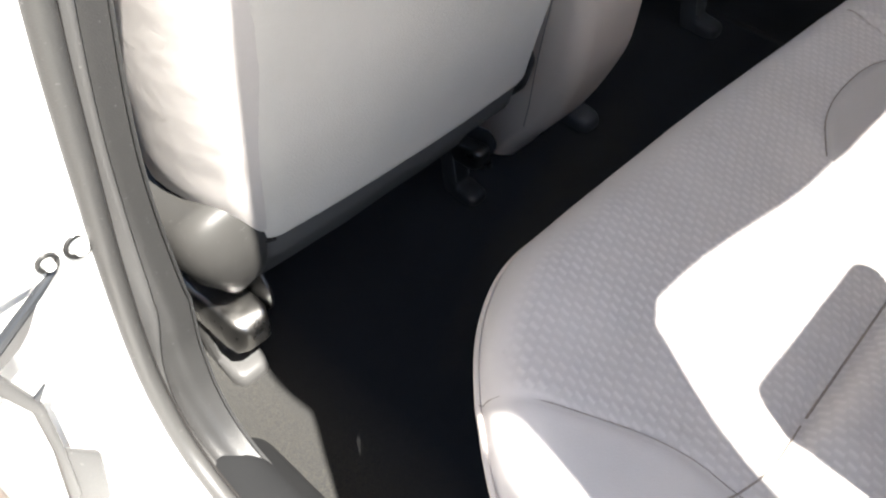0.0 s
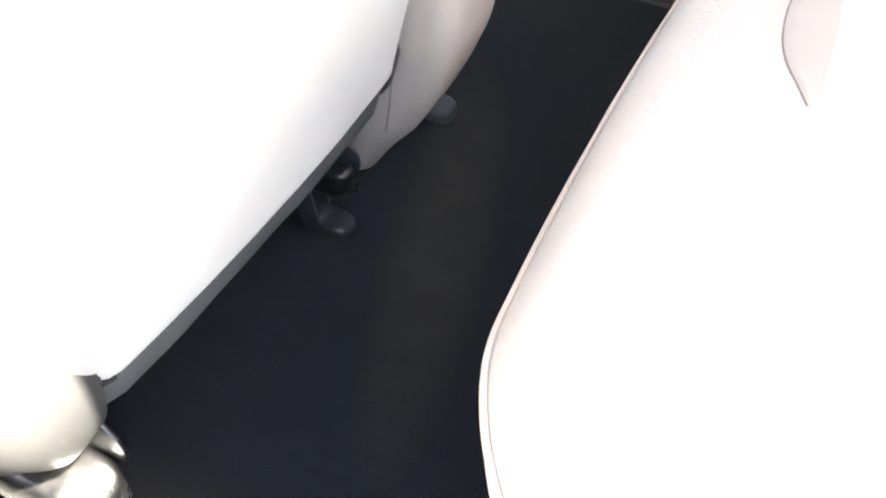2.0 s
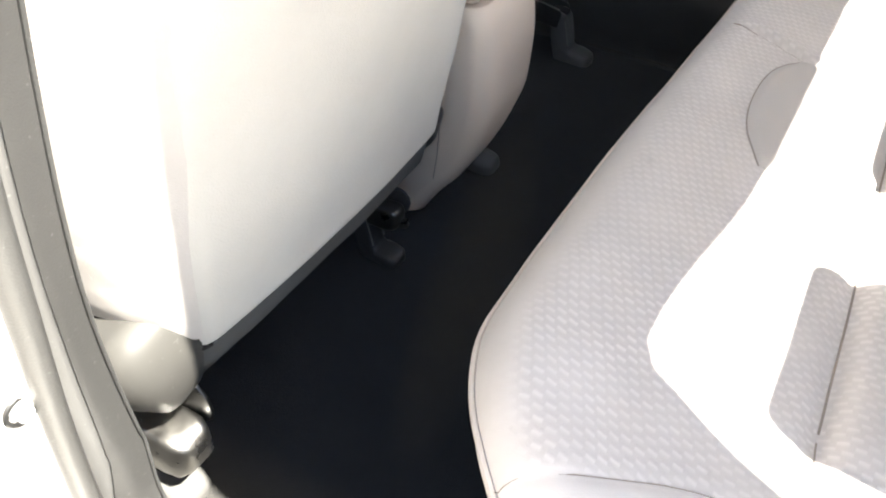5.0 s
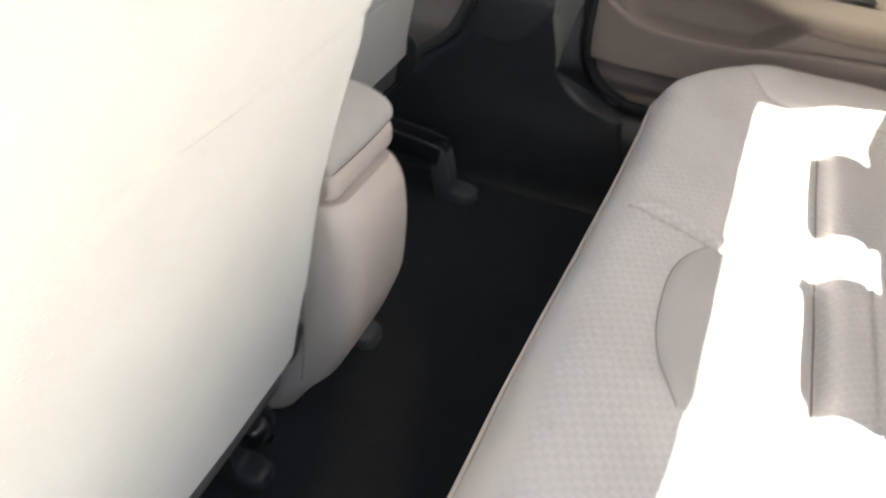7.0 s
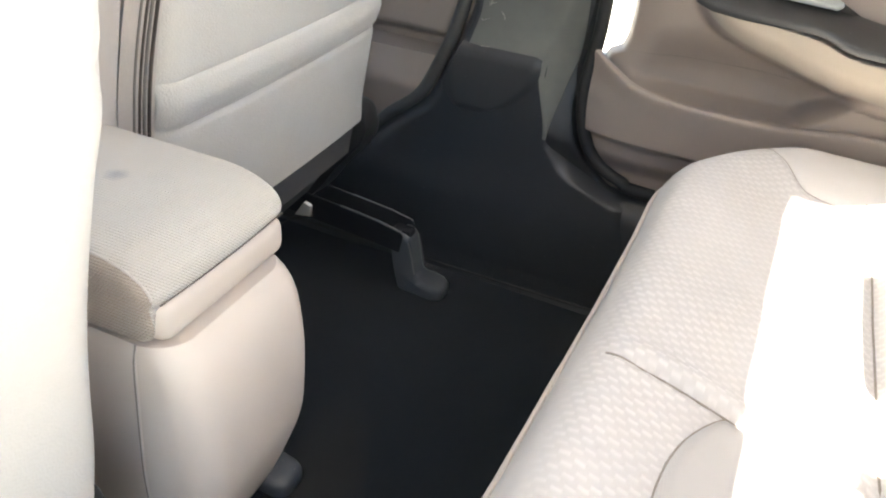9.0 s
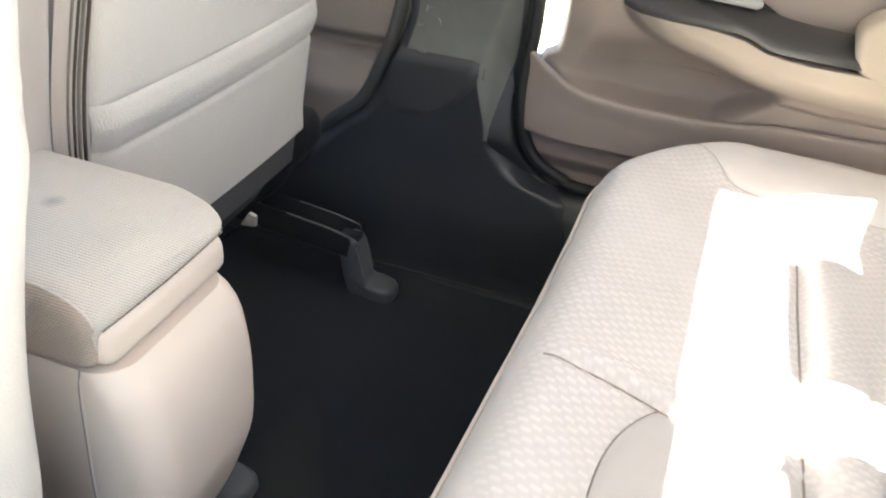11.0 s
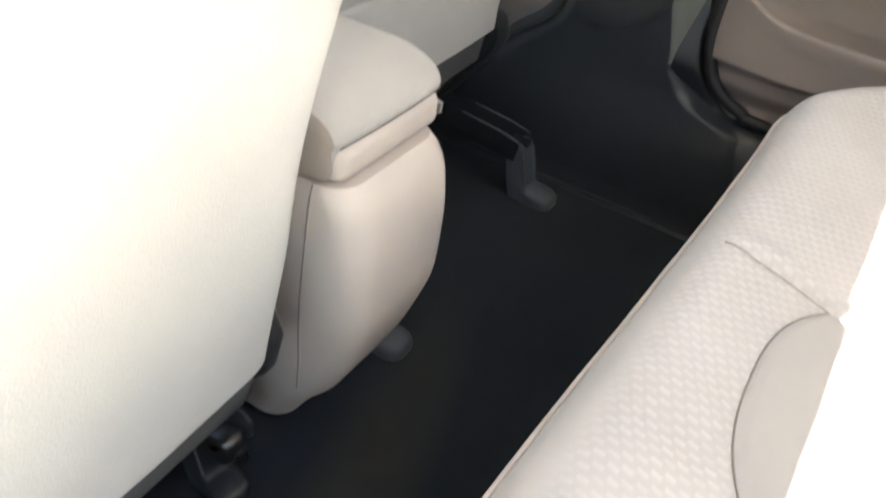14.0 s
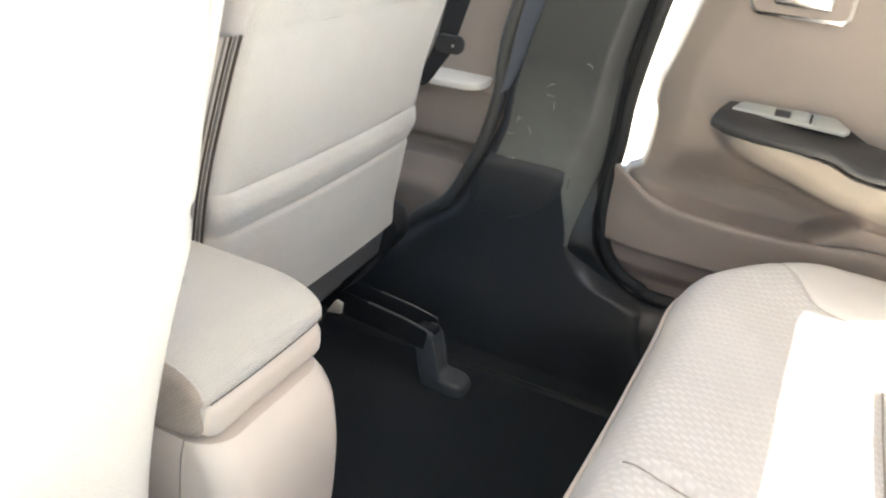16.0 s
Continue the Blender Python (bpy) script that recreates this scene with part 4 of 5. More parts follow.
        domes.append([(-0.055 + (x + 0.055) * g + dx, o + s * (0.074 if pocket else 0.084 - 0.060 * (1 - ease(z, 0.14, 0.335))) * t, 0.195 + (z - 0.195) * g - 0.012 * t) for x, z in ring])
    part("recliner_cover", loft(domes), GREY if pocket else COVER, seat, "satin grey plastic recliner cover", 60)
    rim = [(x + dx, o + s * 0.005, z + 0.004) for x, z in outline[:5]]
    if pocket:
        part("cover_gap", tube(curve(rim, 5), 0.002, 6), DARK_GAP, seat)
    else:
        hem = [Vector(p) for p in section(low, -0.002) if s * p[1] > mid + 0.200 and p[0] > -0.17]
        hem.sort(key=lambda p: p.x + 0.6 * p.y)
        part("cover_gap", tube(curve(hem, 3), 0.0042, 6), DARK_GAP, seat, "dark gap between the cloth and the cover")
    i = s * 0.128
    outline = [(-0.02, 0.33), (0.052, 0.325), (0.066, 0.29), (0.055, 0.245), (0.02, 0.205), (-0.04, 0.18)]
    part("inner_cover", slab([(x + dx, z) for x, z in outline], "y", min(i, i + s * 0.024), max(i, i + s * 0.024), 0.008, 3), GREY, seat, "dark grey plastic hinge cover")
    return seat


front_seat(-1, 0.0, False, 0.367, 1.0, 0.275)
front_seat(1, -0.212, True, 0.362, 1.06, 0.282)


# ---------------------------------------------------------------- seat rails
def seat_rail(y, slid, outer):
    g = 1.0 if outer or y > 0 else 0.8
    rail = thing("seat_rail", (0.0, y, 0.0), "black seat rail with a rounded end cover on the carpet", "seat rail", "seat rails")
    # the end cover: a rounded toe and a steep leg up to the channel
    side = curve([(0.024, 0, 0.0), (0.024, 0, 0.010), (0.019, 0, 0.0185), (0.004, 0, 0.0235), (-0.018, 0, 0.027), (-0.0275, 0, 0.036), (-0.034, 0, 0.066), (-0.041, 0, 0.094),
                  (-0.047, 0, 0.102), (-0.060, 0, 0.104), (-0.066, 0, 0.090), (-0.062, 0, 0.050), (-0.050, 0, 0.0)], 4)
    rings = []
    for k in range(13):
        a = -1.0 + 2.0 * k / 12
        inset = 0.0045 * (1 - math.sqrt(max(0.0, 1 - max(0.0, (abs(a) - 0.7) / 0.3) ** 2)))
        ring = []
        for p in side:
            toe = ease(p.x, -0.024, 0.0)
            x = p.x - inset - 0.013 * toe * a ** 4
            z = max(0.0, p.z - inset * ease(p.z, 0.0, 0.015))
            ring.append(((x - 0.004) * g + (0.0 if g == 1 else -0.012), y + a * (0.021 + 0.0055 * toe) * g, z * g))
        rings.append(ring)
    part("end_cover", loft(rings), DUSTY if y > 0 else WORN_SUNLIT if outer else BLACK, rail, "scuffed dark plastic end cover", 50)
    for e in (-1, 1):
        prof = [(-0.060, 0.072), (-0.054, 0.104), (-0.060, 0.113), (-0.10, 0.120), (-0.24, 0.134), (-0.55, 0.16), (-0.55, 0.115), (-0.24, 0.088), (-0.10, 0.076)]
        ya, yb = sorted((y + e * 0.0205, y + e * 0.0235))
        # The wall at -y is a darker copy, shade put into its colour.
        part("channel_wall", slab(prof, "y", ya, yb, 0.001, 1), BLACK if e > 0 else CHANNEL_SHADE, rail)
        # Cords along the rims carry wear and the edge highlight as pale colour.
        part("worn_bright_edge", tube([(-0.058, y + e * 0.022, 0.111), (-0.10, y + e * 0.022, 0.1195), (-0.17, y + e * 0.022, 0.1270)], 0.0016 if e > 0 else 0.0020, 6), SCUFF_GLINT, rail)
    for e in (-1, 1):
        part("worn_bright_edge", tube([((x - 0.004) * g + (0.0 if g == 1 else -0.012), y + e * 0.0192 * g, z * g) for x, z in ((-0.0275, 0.036), (-0.034, 0.066), (-0.041, 0.092))], 0.0013, 6), SCUFF_GLINT, rail)
    # Solid block; the open end's shade is put into its dark colour.
    part("notch", rbox((-0.080 * g, y - 0.011 * g, 0.086 * g), (-0.0465 * g - (0.0 if g == 1 else 0.012), y + 0.011 * g, 0.1075 * g), 0.003), CHANNEL_SHADE, rail, "dark block for the shaded open end of the channel")
    part("channel_floor", slab([(-0.06, 0.085), (-0.55, 0.135), (-0.55, 0.125), (-0.06, 0.075)], "y", y - 0.020, y + 0.020, 0.0, 1), CHANNEL_SHADE, rail)
    if slid:
        # the upper slider sticks out over the toe on the seat that stands further back
        back = 0.0 if outer else -0.03
        g = 1.0 if outer else 0.6
        rings = []
        for x, w, lo, hi in ((-0.12, 0.022, 0.075, 0.120), (-0.05, 0.025, 0.076, 0.135), (0.010, 0.026, 0.080, 0.146), (0.030, 0.025, 0.086, 0.147), (0.041, 0.020, 0.095, 0.142), (0.047, 0.011, 0.106, 0.132)):
            rings.append([((x + back) * g - (1 - g) * 0.01, y + a * g, 0.05 * (1 - g) + z * g) for a, z in rounded(-w, w, lo, hi, min(0.009, w * 0.8), 4)])
        part("slider", loft(rings), WORN_STEEL if outer else STEEL, rail, "bare metal slider end", 50)
        nose = [((x + back) * g, z * g + 0.03 * (1 - g)) for x, z in ((-0.12, 0.150), (-0.02, 0.190), (0.012, 0.196), (0.030, 0.190), (0.042, 0.176), (0.045, 0.158), (0.040, 0.140), (0.030, 0.128), (-0.03, 0.124), (-0.12, 0.118))]
        far = y + 0.026 * g
        part("cheek_plate", slab(nose, "y", far, far + 0.005, 0.002, 2), STEEL if outer else BLACK, rail, "rounded steel cheek plate")
        bolt = bmesh.new()
        bmesh.ops.create_cone(bolt, cap_ends=True, segments=12, radius1=0.008, radius2=0.007, depth=0.010, matrix=pose(0.008, y, 0.084))
        part("bolt", bolt, STEEL, rail)


for y, slid, outer in ((-0.60, True, True), (-0.14, True, False), (0.153, False, False), (0.605, False, True)):
    seat_rail(y, slid, outer)
lever = thing("seat_adjuster_bar", (-0.12, 0.40, 0.20), "bare metal adjuster bar under the front seat", "adjuster bar")
part("bar", tube(curve([(-0.165, 0.40, 0.186), (-0.143, 0.41, 0.203), (-0.119, 0.412, 0.211), (-0.114, 0.414, 0.214)], 8), 0.0016, 8), CHROME, lever)
part("end_plate", slab([(-0.138, 0.213), (-0.113, 0.217), (-0.111, 0.234), (-0.122, 0.238)], "y", 0.402, 0.409, 0.002, 2), PALE_METAL, lever)


# ---------------------------------------------------------------- centre console
console = thing("center_console", (-0.2, 0.01, 0.0), "beige moulded centre console with a padded cloth armrest lid", "console")
REAR = [(0.0, -0.035), (0.06, 0.002), (0.12, 0.046), (0.20, 0.082), (0.26, 0.098), (0.32, 0.100), (0.37, 0.095), (0.390, 0.087), (0.400, 0.076)]
HALF = [(0.0, 0.048), (0.06, 0.055), (0.15, 0.066), (0.28, 0.078), (0.38, 0.079), (0.40, 0.077), (0.405, 0.073)]
rings = []
for k in range(41):
    z = 0.012 + 0.390 * k / 40
    x1, w = ramp(z, REAR), ramp(z, HALF)
    ring = []
    for px, py in rounded(-0.75, x1, -w, w, 0.026, 10):
        bow = -0.007 * (py / w) ** 2 if px > x1 - 0.04 else 0.0
        ring.append((px + bow, 0.008 + py, z))
    rings.append(ring)
part("body", loft(rings), BEIGE, console, "warm beige moulded body")
for s in (-1, 1):
    line = []
    for k in range(20):
        z = 0.11 + 0.292 * k / 19
        line.append((0.045 - 0.11 * (0.409 - z) - 0.06 * max(0.0, 0.16 - z), 0.008 + s * (ramp(z, HALF) + 0.0002), z))
    part("panel_gap", tube(line, 0.0008, 6), BEIGE, console)
    part("panel_gap", tube([(x - 0.0019, y - s * 0.0002, z) for x, y, z in line], 0.0008, 6), THREAD, console)
# the beige strip under the overhanging rear of the lid; its ends turn in
strip = rbox((0.020, -0.0640, 0.4035), (0.0695, 0.0890, 0.4400), 0.0125, 5)
for v in strip.verts:
    v.co.x -= 0.003 * ((v.co.y - 0.014) / 0.085) ** 2 * ease(v.co.x, 0.02, 0.06)
part("rear_panel", strip, BEIGE, console, "beige panel below the lid")
def under_lid(y, z):
    return (0.0665 - 0.003 * ((y - 0.014) / 0.085) ** 2, y, z)


part("lid_gap", tube([under_lid(y, 0.4402) for y in np.linspace(-0.060, 0.087, 24)], 0.0007, 6), BROWN_SEAM, console, "thin dark line under the lid")
part("panel_shadow_gap", rbox((0.0, -0.0520, 0.4045), (0.0550, 0.080, 0.4465), 0.003), BROWN_GAP, console, "dark gap behind the strip")


# padded lid: a loaf that rolls over towards the rear
def loaf(y, inset):
    """The lid's outline from the side, drawn in by inset."""
    crown = 0.005 * ((y - 0.014) / 0.085) ** 2
    back, top, foot = 0.0675 - inset - 0.003 * ((y - 0.014) / 0.085) ** 2, 0.479 - inset - crown, 0.4045 + 0.6 * inset
    pts = [(-0.34, foot)] + [(-0.34 + (0.36 + back - 0.067) * k / 14, foot) for k in range(1, 15)]
    inner = back - 0.0015 - 0.0085 * ease(y, -0.066, -0.060)    # the side cloth reaches lower than the overhang at the rear
    pts += [(inner - 0.016 + 0.016 * math.sin(a), foot + 0.016 - 0.016 * math.cos(a)) for a in (radians(90 * k / 6) for k in range(1, 7))]
    pts += [(back - 0.004, 0.438), (back - 0.0006, 0.4425), (back, 0.4465)]
    for k in range(1, 15):                                    # the wide roll over
        a = radians(90 * k / 14)
        pts.append((back - 0.058 * (1 - math.cos(a)), 0.4465 + (top - 0.4465) * math.sin(a)))
    x0 = pts[-1][0]
    pts += [(x0 + (-0.34 - x0) * k / 16, top + 0.001 * math.sin(math.pi * k / 16)) for k in range(1, 17)]
    return [(x, y, z) for x, z in pts]


rings, turn = [], 0.013
for k in range(9):
    a = radians(90 * k / 8)
    rings.append(loaf(-0.0715 + turn * (1 - math.cos(a)), turn * (1 - math.sin(a))))
for k in range(1, 24):
    rings.append(loaf(-0.0585 + (0.0815 + 0.0585) * k / 24, 0.0))
for k in range(9):
    a = radians(90 * (1 - k / 8))
    rings.append(loaf(0.0945 - turn * (1 - math.cos(a)), turn * (1 - math.sin(a))))
lid = part("lid", loft(rings[5:], cap_first=False), LID, console, "padded beige cloth armrest lid", 60)
part("lid_side", loft(rings[:6], cap_last=False), LID_SIDE, lid, "warm tan mesh cloth at the end of the lid", 60)
arc = [Vector(p) for p in loaf(-0.0655, 0.0032)[23:48]]
part("stitching", tube([p + Vector((0.0004, -0.0004, 0.0005)) for p in arc], 0.0010, 6), PALE_THREAD, lid, "pale welt along the side of the lid")
stitches = bmesh.new()
for p, q in zip(arc, arc[1:]):
    for f in (0.1, 0.4, 0.7):
        c = p + (q - p) * f + Vector((0.0, 0.0045, 0.0022))
        bmesh.ops.create_cube(stitches, size=1.0, matrix=Matrix.Translation(c) @ Matrix.Diagonal((0.0016, 0.0007, 0.0007, 1.0)))
part("stitches", stitches, PALE_THREAD, lid, "short pale stitches")


# ---------------------------------------------------------------- right rear door
door = thing("rear_door", (0.5, 0.74, 0.215), "closed rear door with brown trim, padded cream armrest and storage pocket", "car door")


def rim_height(x):
    return ramp(x, [(0.165, 0.426), (0.18, 0.419), (0.212, 0.402), (0.24, 0.388), (0.275, 0.379), (0.36, 0.3735), (0.43, 0.374), (0.48, 0.379), (0.53, 0.385), (0.95, 0.395)])


def hollow_end(z):
    """Where the pocket's hollow closes, towards the rear."""
    return ramp(z, [(0.38, 0.440), (0.396, 0.460), (0.418, 0.488), (0.45, 0.512), (0.55, 0.54)])


def arm_low(x):
    return ramp(x, [(0.28, 0.53), (0.315, 0.497), (0.36, 0.474), (0.42, 0.453), (0.50, 0.432), (0.60, 0.424), (0.95, 0.42)])


def arm_top(x):
    return ramp(x, [(0.28, 0.524), (0.40, 0.519), (0.45, 0.513), (0.49, 0.499), (0.54, 0.494), (0.95, 0.488)])


def card_depth(x, z):
    y = 0.722 - 0.016 * ease(z, 0.56, 0.80)
    rim, low, top = rim_height(x), arm_low(x), arm_top(x)
    brow = min(low, ramp(x, [(0.20, 0.440), (0.30, 0.455), (0.38, 0.460), (0.50, 0.440)]))
    fill = ease(x, hollow_end(z), hollow_end(z) + 0.034)
    y += 0.045 * ease(z, rim - 0.01, rim + 0.01) * (1 - ease(z, brow - 0.05, brow + 0.03)) * ease(x, 0.19, 0.30) * (1 - fill)      # its hollow
    y -= 0.018 * fill * ease(z, rim - 0.01, rim) * (1 - ease(z, low - 0.01, low + 0.01))
    nose = math.sqrt(ease(x, 0.288, 0.35))
    if z < top + 0.004:
        y -= 0.074 * nose * math.sqrt(ease(z, low - 0.012, low + 0.05)) * (1 - ease(z, top, top + 0.003))
    y += 0.03 * (1 - ease(x - card_front(z), 0.0, 0.014)) ** 2 + 0.022 * (1 - ease(x - card_line(z), 0.0, 0.06))
    y += 0.035 * (1 - ease(z, 0.23, 0.29))
    return y


def card_line(z):
    """The smooth line along which the card rolls away."""
    return ramp(z, [(0.2, 0.275), (0.235, 0.235), (0.27, 0.198), (0.33, 0.178), (0.405, 0.186), (0.45, 0.200), (0.58, 0.208), (0.65, 0.226), (0.82, 0.28)])


def card_front(z):
    return ramp(z, [(0.2, 0.275), (0.235, 0.235), (0.27, 0.198), (0.33, 0.178), (0.392, 0.176), (0.412, 0.181), (0.424, 0.199), (0.441, 0.204), (0.477, 0.206), (0.504, 0.206), (0.523, 0.200), (0.549, 0.201), (0.579, 0.210), (0.648, 0.228), (0.70, 0.242), (0.82, 0.28)])


card = part("door_card", surface(lambda u, v: ((x := card_front(z := 0.225 + 0.59 * v) + (0.956 - card_front(z)) * u), card_depth(x, z), z), 230, 210), DOOR, door, "brown-beige moulded door card", 50)


part("trim_line", tube([(x, card_depth(x, 0.4265) - 0.0003, 0.4265) for x in np.linspace(0.232, 0.44, 30)], 0.0004, 6), THREAD, door)


def pocket_front(u, v):
    """The panel that closes the storage pocket, rolled over at its rim; its foot is set back."""
    x = 0.164 + 0.786 * u
    rim = rim_height(x)
    k = min(1.0, v / 0.8)
    z = 0.205 + (rim - 0.205) * k
    y = 0.692 + 0.03 * (1 - min(1.0, (x - 0.164) / 0.14)) ** 3 - 0.004 * ease(z, rim - 0.03, rim)
    y += 0.024 * (1 - ease(z, 0.290, 0.304)) + 0.02 * (1 - ease(z, 0.235, 0.27))
    if v > 0.8:
        a = (v - 0.8) / 0.2 * math.pi
        y += 0.006 * (1 - math.cos(a))
        z += 0.006 * math.sin(a) - (0.02 * (v - 0.95) / 0.05 if v > 0.95 else 0.0)
    return (x, y, z)


part("pocket_front", surface(pocket_front, 110, 60), DOOR, door, "brown-beige pocket panel with a rolled rim", 60)


def pad(u, v):
    x = 0.300 + 0.60 * u
    lo, hi = arm_low(x) + 0.012, arm_top(x) + 0.002
    z = lo + (hi - lo) * v
    return (x, card_depth(x, z) - 0.003 * math.sin(math.pi * min(1, max(0, v))) - 0.0015, z)


part("armrest_pad", surface(pad, 80, 16), CREAM, door, "padded cream vinyl armrest face", 60)
top_outline = [(0.296, 0.664), (0.302, 0.688), (0.312, 0.709), (0.43, 0.712), (0.45, 0.711), (0.47, 0.708), (0.49, 0.703), (0.51, 0.700), (0.53, 0.698), (0.62, 0.698), (0.62, 0.648), (0.52, 0.645), (0.50, 0.645), (0.48, 0.644), (0.46, 0.644), (0.44, 0.643), (0.42, 0.643), (0.36, 0.645), (0.32, 0.651)]


def tilted(bm):
    """Tips a plate down towards the cabin, and a little down towards the rear."""
    for v in bm.verts:
        v.co.z -= (0.712 - v.co.y) * 0.40 + 0.018 * ease(v.co.x, 0.44, 0.50) + 0.05 * max(0.0, v.co.x - 0.50)
    return bm


part("door_edge", slab([(0.140, 0.205), (0.140, 0.400), (0.190, 0.402), (0.23, 0.30), (0.26, 0.205)], "y", 0.762, 0.79, 0.003, 2), BLACK, door, "black door edge behind the seal")
arm_plate = part("armrest_top", tilted(slab(top_outline, "z", 0.545, 0.556, 0.003, 2)), GREY, door, "dark grey armrest top")
sw = part("switch_panel", tilted(slab([(0.318, 0.690), (0.328, 0.7065), (0.445, 0.709), (0.468, 0.700), (0.460, 0.687), (0.40, 0.686)], "z", 0.553, 0.5595, 0.002, 2)), SILVER, arm_plate, "silver window switch panel")
part("window_switch", tilted(rbox((0.372, 0.688, 0.556), (0.392, 0.702, 0.5602), 0.001)), BLACK, sw)
part("switch_lever", tilted(rbox((0.3935, 0.688, 0.557), (0.413, 0.703, 0.5635), 0.002)), SILVER, sw)
part("switch_slit", tilted(rbox((0.4165, 0.687, 0.5565), (0.419, 0.704, 0.5603), 0.0005)), DARK_GAP, sw)
pull = part("pull_handle", slab([(0.585, 0.50), (0.578, 0.545), (0.60, 0.565), (0.80, 0.565), (0.80, 0.46), (0.63, 0.465)], "y", 0.645, 0.705, 0.012, 4), CREAM, door, "cream pull cup end")
hb = part("handle_bezel", slab(rounded(0.305, 0.43, 0.672, 0.728, 0.016, 5), "y", 0.694, 0.706, 0.004, 2), CHROME, door, "chrome inner handle bezel")
part("dish", slab(rounded(0.3105, 0.4245, 0.6775, 0.7225, 0.012, 5), "y", 0.691, 0.700, 0.003, 2), DOOR, hb, "brown-beige dish inside the bezel")
part("inner_handle", rbox((0.335, 0.685, 0.688), (0.405, 0.696, 0.706), 0.004), CHROME, hb)
part("outer_skin", slab([(0.19, 0.15), (0.185, 0.40), (0.215, 0.44), (0.215, 0.60), (0.24, 0.68), (0.28, 0.78), (0.95, 0.78), (0.95, 0.15)], "y", 0.80, 0.83, 0.005, 2), WHITE, door, "white painted outer panel")
part("belt_trim", slab([(0.50, 0.800), (0.95, 0.800), (0.95, 0.822), (0.50, 0.822)], "y", 0.70, 0.79, 0.006, 2), DOOR, door)

# right front door, seen past the seat
fdoor = thing("front_door", (-0.4, 0.74, 0.2), "closed front door with brown trim and padded armrest", "car door")


def front_card(u, v):
    x, z = -1.15 + 1.16 * u, 0.22 + 0.60 * v
    y = 0.762 - 0.012 * ease(z, 0.6, 0.82)
    y -= 0.035 * ease(z, 0.375, 0.40) * (1 - ease(z, 0.488, 0.497))
    y -= 0.03 * (1 - ease(z, 0.355, 0.368))
    y -= 0.012 * math.exp(-((z - 0.30) / 0.03) ** 2)
    return (x, y, z)


part("door_card", surface(front_card, 20, 110), DOOR, fdoor, "brown-beige moulded door card", 50)
part("armrest_pad", slab(rounded(-1.0, -0.058, 0.694, 0.79, 0.040, 8), "z", 0.490, 0.503, 0.005, 3), BACK, fdoor, "pale padded armrest top")
part("outer_skin", slab([(-1.2, 0.15), (-1.2, 0.82), (0.05, 0.82), (0.0, 0.15)], "y", 0.81, 0.83, 0.005, 2), WHITE, fdoor)
belt = thing("seat_belt", (-0.12, 0.66, 0.55), "black seat belt webbing with a plastic guide", "seat belt")
part("webbing", slab([(-0.150, 0.49), (-0.128, 0.50), (-0.092, 0.556), (-0.040, 0.74), (-0.085, 0.74), (-0.118, 0.575)], "y", 0.660, 0.6625, 0.0008, 1), BELT, belt)
guide = part("guide", slab(rounded(-0.117, -0.071, 0.555, 0.582, 0.011, 5), "y", 0.650, 0.660, 0.004, 3), GREY, belt, "dark plastic belt guide")
part("belt_button", rbox((-0.088, 0.647, 0.566), (-0.084, 0.651, 0.570), 0.001), SILVER, guide)

# left front door, hidden behind the seat
ldoor = thing("front_door", (-0.5, -0.74, 0.2), "closed front door with brown trim beside the seat", "car door")
part("door_card", slab([(-1.15, 0.2), (-1.15, 0.80), (-0.02, 0.80), (-0.09, 0.2)], "y", -0.76, -0.74, 0.006, 2), DOOR, ldoor)
part("outer_skin", slab([(-1.2, 0.15), (-1.2, 0.80), (0.05, 0.80), (0.0, 0.15)], "y", -0.83, -0.80, 0.005, 2), WHITE, ldoor)

# ---------------------------------------------------------------- left side, outside
door_post = thing("door_post", (0.1, -0.80, 0.0), "white painted outer door post with hinge", "door post")
part("painted_post", slab([(0.10, -0.10), (0.11, 0.20), (0.10, 0.40), (0.14, 0.66), (0.25, 1.10), (0.12, 1.10), (0.0, 0.60), (-0.02, 0.20), (-0.02, -0.10)], "y", -0.90, -0.872, 0.01, 3), WHITE, door_post)
od = thing("open_rear_door", (0.14, -0.84, -0.05), "open white rear door swung out from its hinges", "car door")
place_door = pose(0.14, -0.84, 0.0, 0, 0, -62)
bm = slab([(0.0, 0.0), (0.0, 0.86), (0.86, 0.86), (0.80, 0.2), (0.70, 0.0)], "y", -0.075, -0.02, 0.012, 3)
bm.transform(place_door)
part("door_shell", bm, WHITE, od, "white painted door shell")
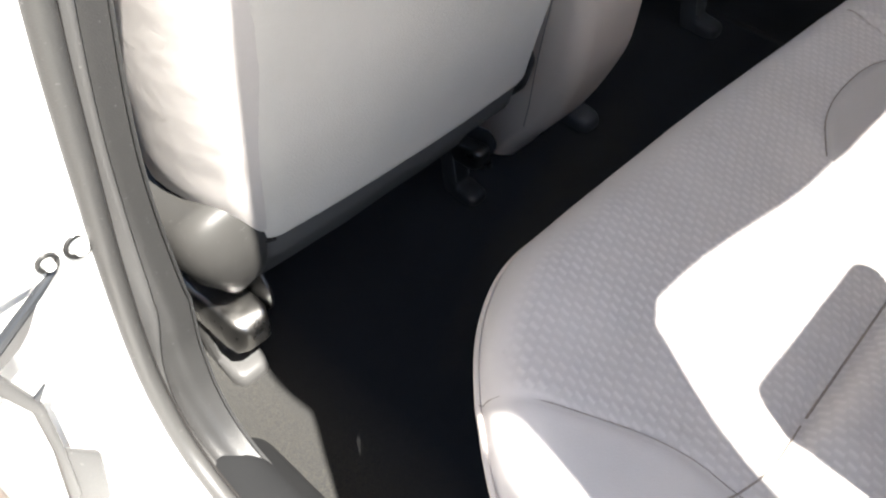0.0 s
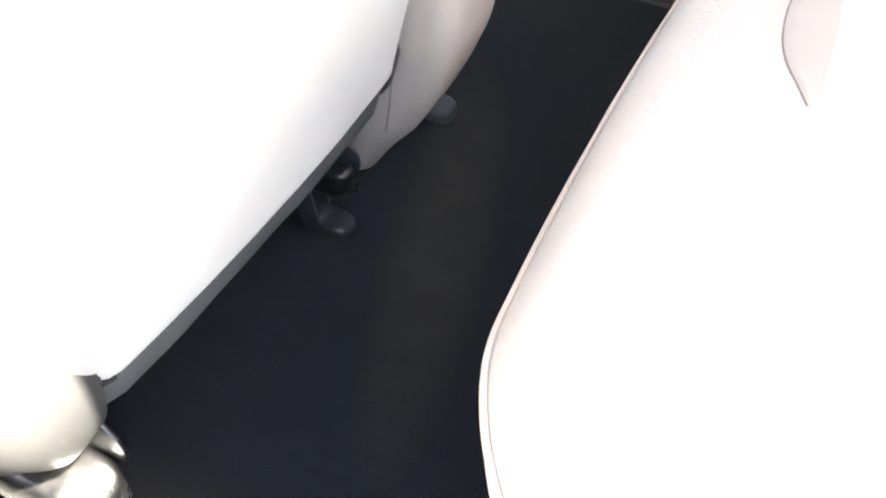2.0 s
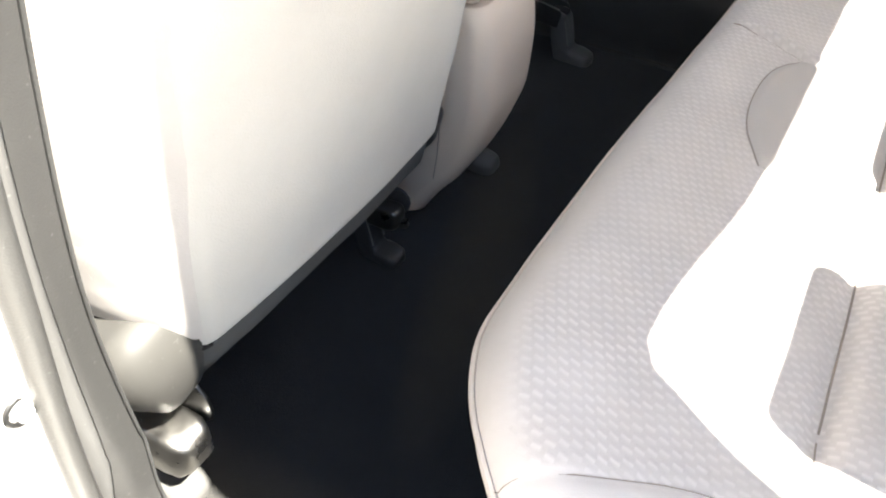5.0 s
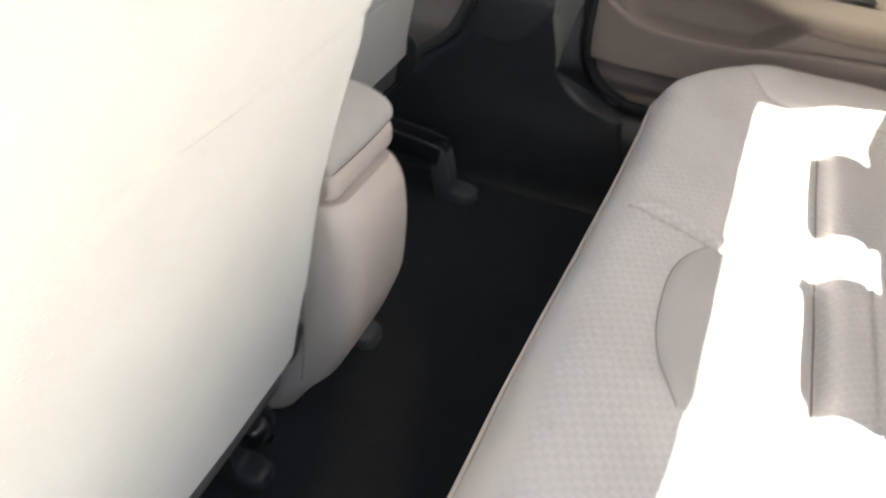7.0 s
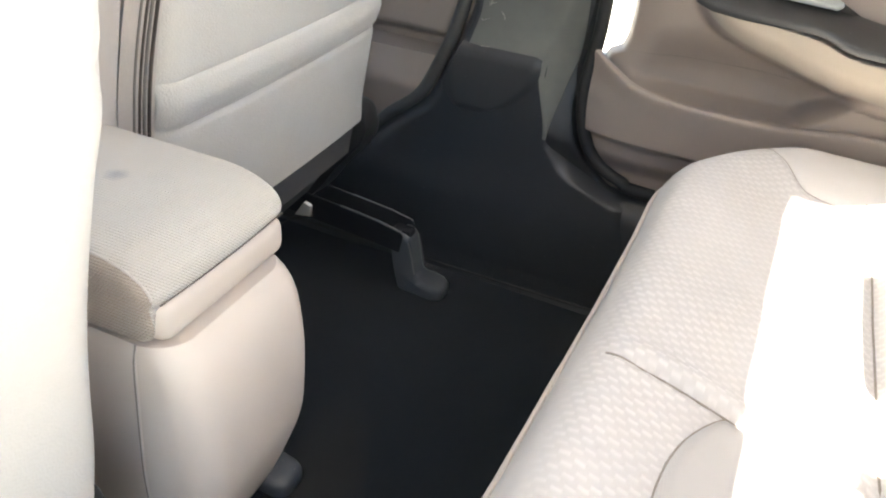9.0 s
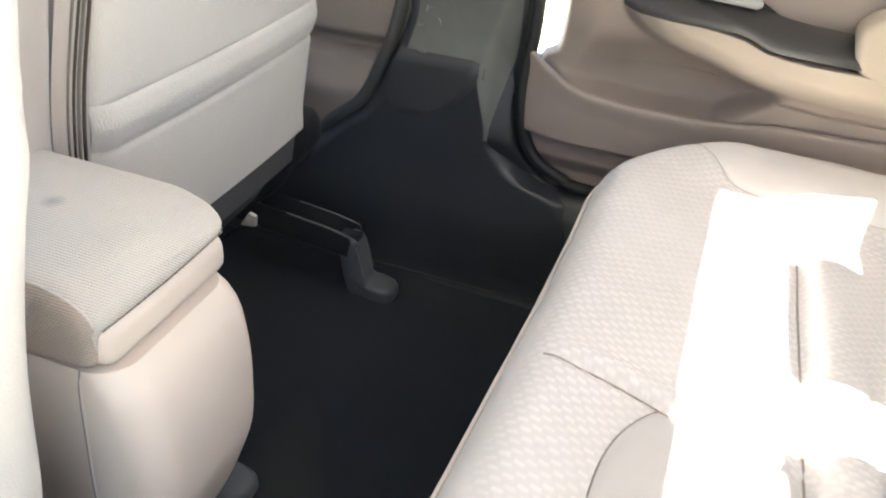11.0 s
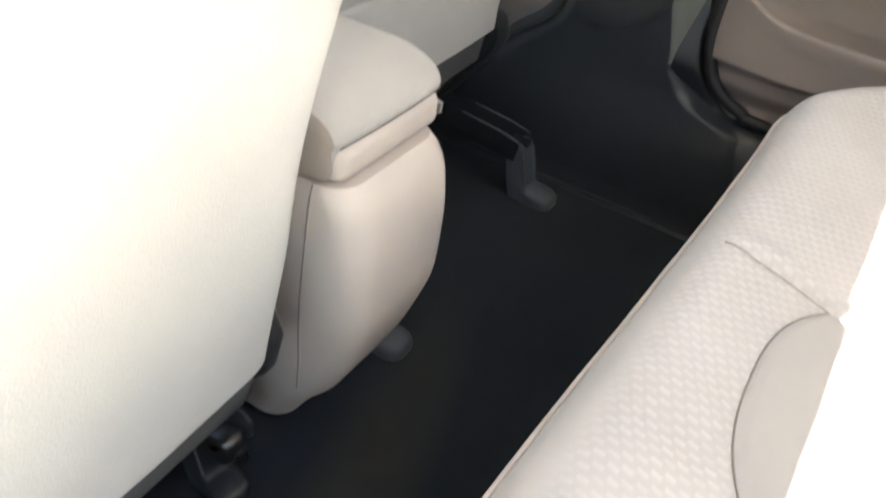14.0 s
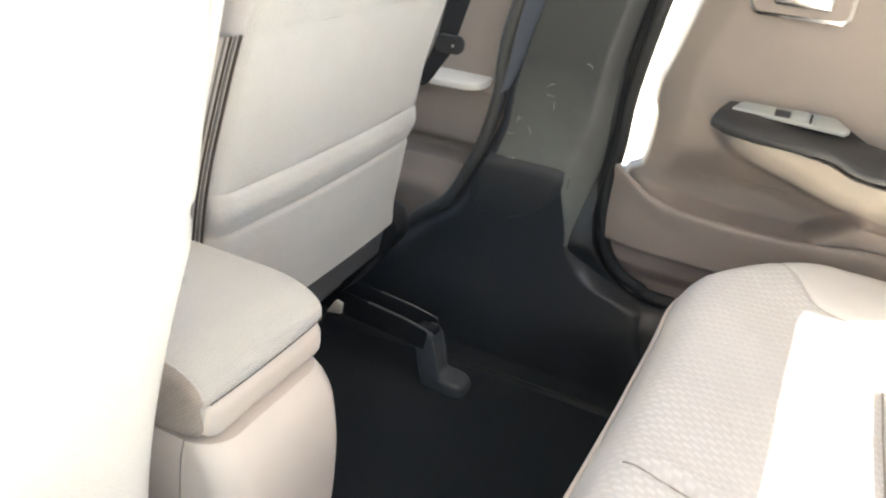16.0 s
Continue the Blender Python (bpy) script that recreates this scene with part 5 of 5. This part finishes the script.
bm = slab([(0.06, 0.05), (0.06, 0.82), (0.80, 0.82), (0.75, 0.2), (0.66, 0.05)], "y", -0.019, 0.012, 0.012, 3)
bm.transform(place_door)
part("door_card", bm, DOOR, od, "brown-beige door trim")
for z in (0.16, 0.494):
    hinge = part("hinge", rbox((0.150, -0.872, z), (0.186, -0.770, z + 0.035), 0.006), WHITE, od, "painted steel hinge")
    for y, r in ((-0.783, 0.008), (-0.803, 0.006)):
        ring = [(0.189, y + r * math.cos(a), z + 0.018 + r * math.sin(a)) for a in (2 * math.pi * k / 20 for k in range(21))]
        part("bolt_collar", tube(ring, 0.0016, 6), STEEL, hinge)
        bolt = bmesh.new()
        bmesh.ops.create_cone(bolt, cap_ends=True, segments=14, radius1=r * 0.7, radius2=r * 0.55, depth=0.010, matrix=pose(0.189, y, z + 0.018, 0, 90, 0))
        part("bolt", bolt, WHITE, hinge)
part("check_strap", slab([(-0.796, 0.508), (-0.811, 0.498), (-0.890, 0.446), (-0.890, 0.436), (-0.850, 0.465), (-0.814, 0.490), (-0.800, 0.502)], "x", 0.184, 0.190, 0.001, 1), BLACK, od, "dark check strap")
part("strap_guide", slab([(-0.816, 0.488), (-0.850, 0.464), (-0.890, 0.436), (-0.890, 0.425), (-0.858, 0.449), (-0.838, 0.459), (-0.829, 0.468)], "x", 0.180, 0.188, 0.001, 1), WORN_SUNLIT, od, "grey guide below the check strap")
part("stay_arm", slab([(-0.870, 0.470), (-0.856, 0.452), (-0.843, 0.404), (-0.846, 0.352), (-0.852, 0.292), (-0.862, 0.285), (-0.853, 0.352), (-0.851, 0.402), (-0.866, 0.448)], "x", 0.184, 0.192, 0.002, 2), WORN_SUNLIT, od, "grey stay arm of the door")
part("stay_tip", slab([(-0.850, 0.413), (-0.836, 0.4215), (-0.845, 0.408)], "x", 0.188, 0.191, 0.0005, 1), BLACK, od)
part("hinge_cover", slab([(-0.849, 0.349), (-0.827, 0.317), (-0.836, 0.250), (-0.862, 0.270)], "x", 0.182, 0.189, 0.003, 2), WORN_SUNLIT, od, "beige-grey lower hinge cover")
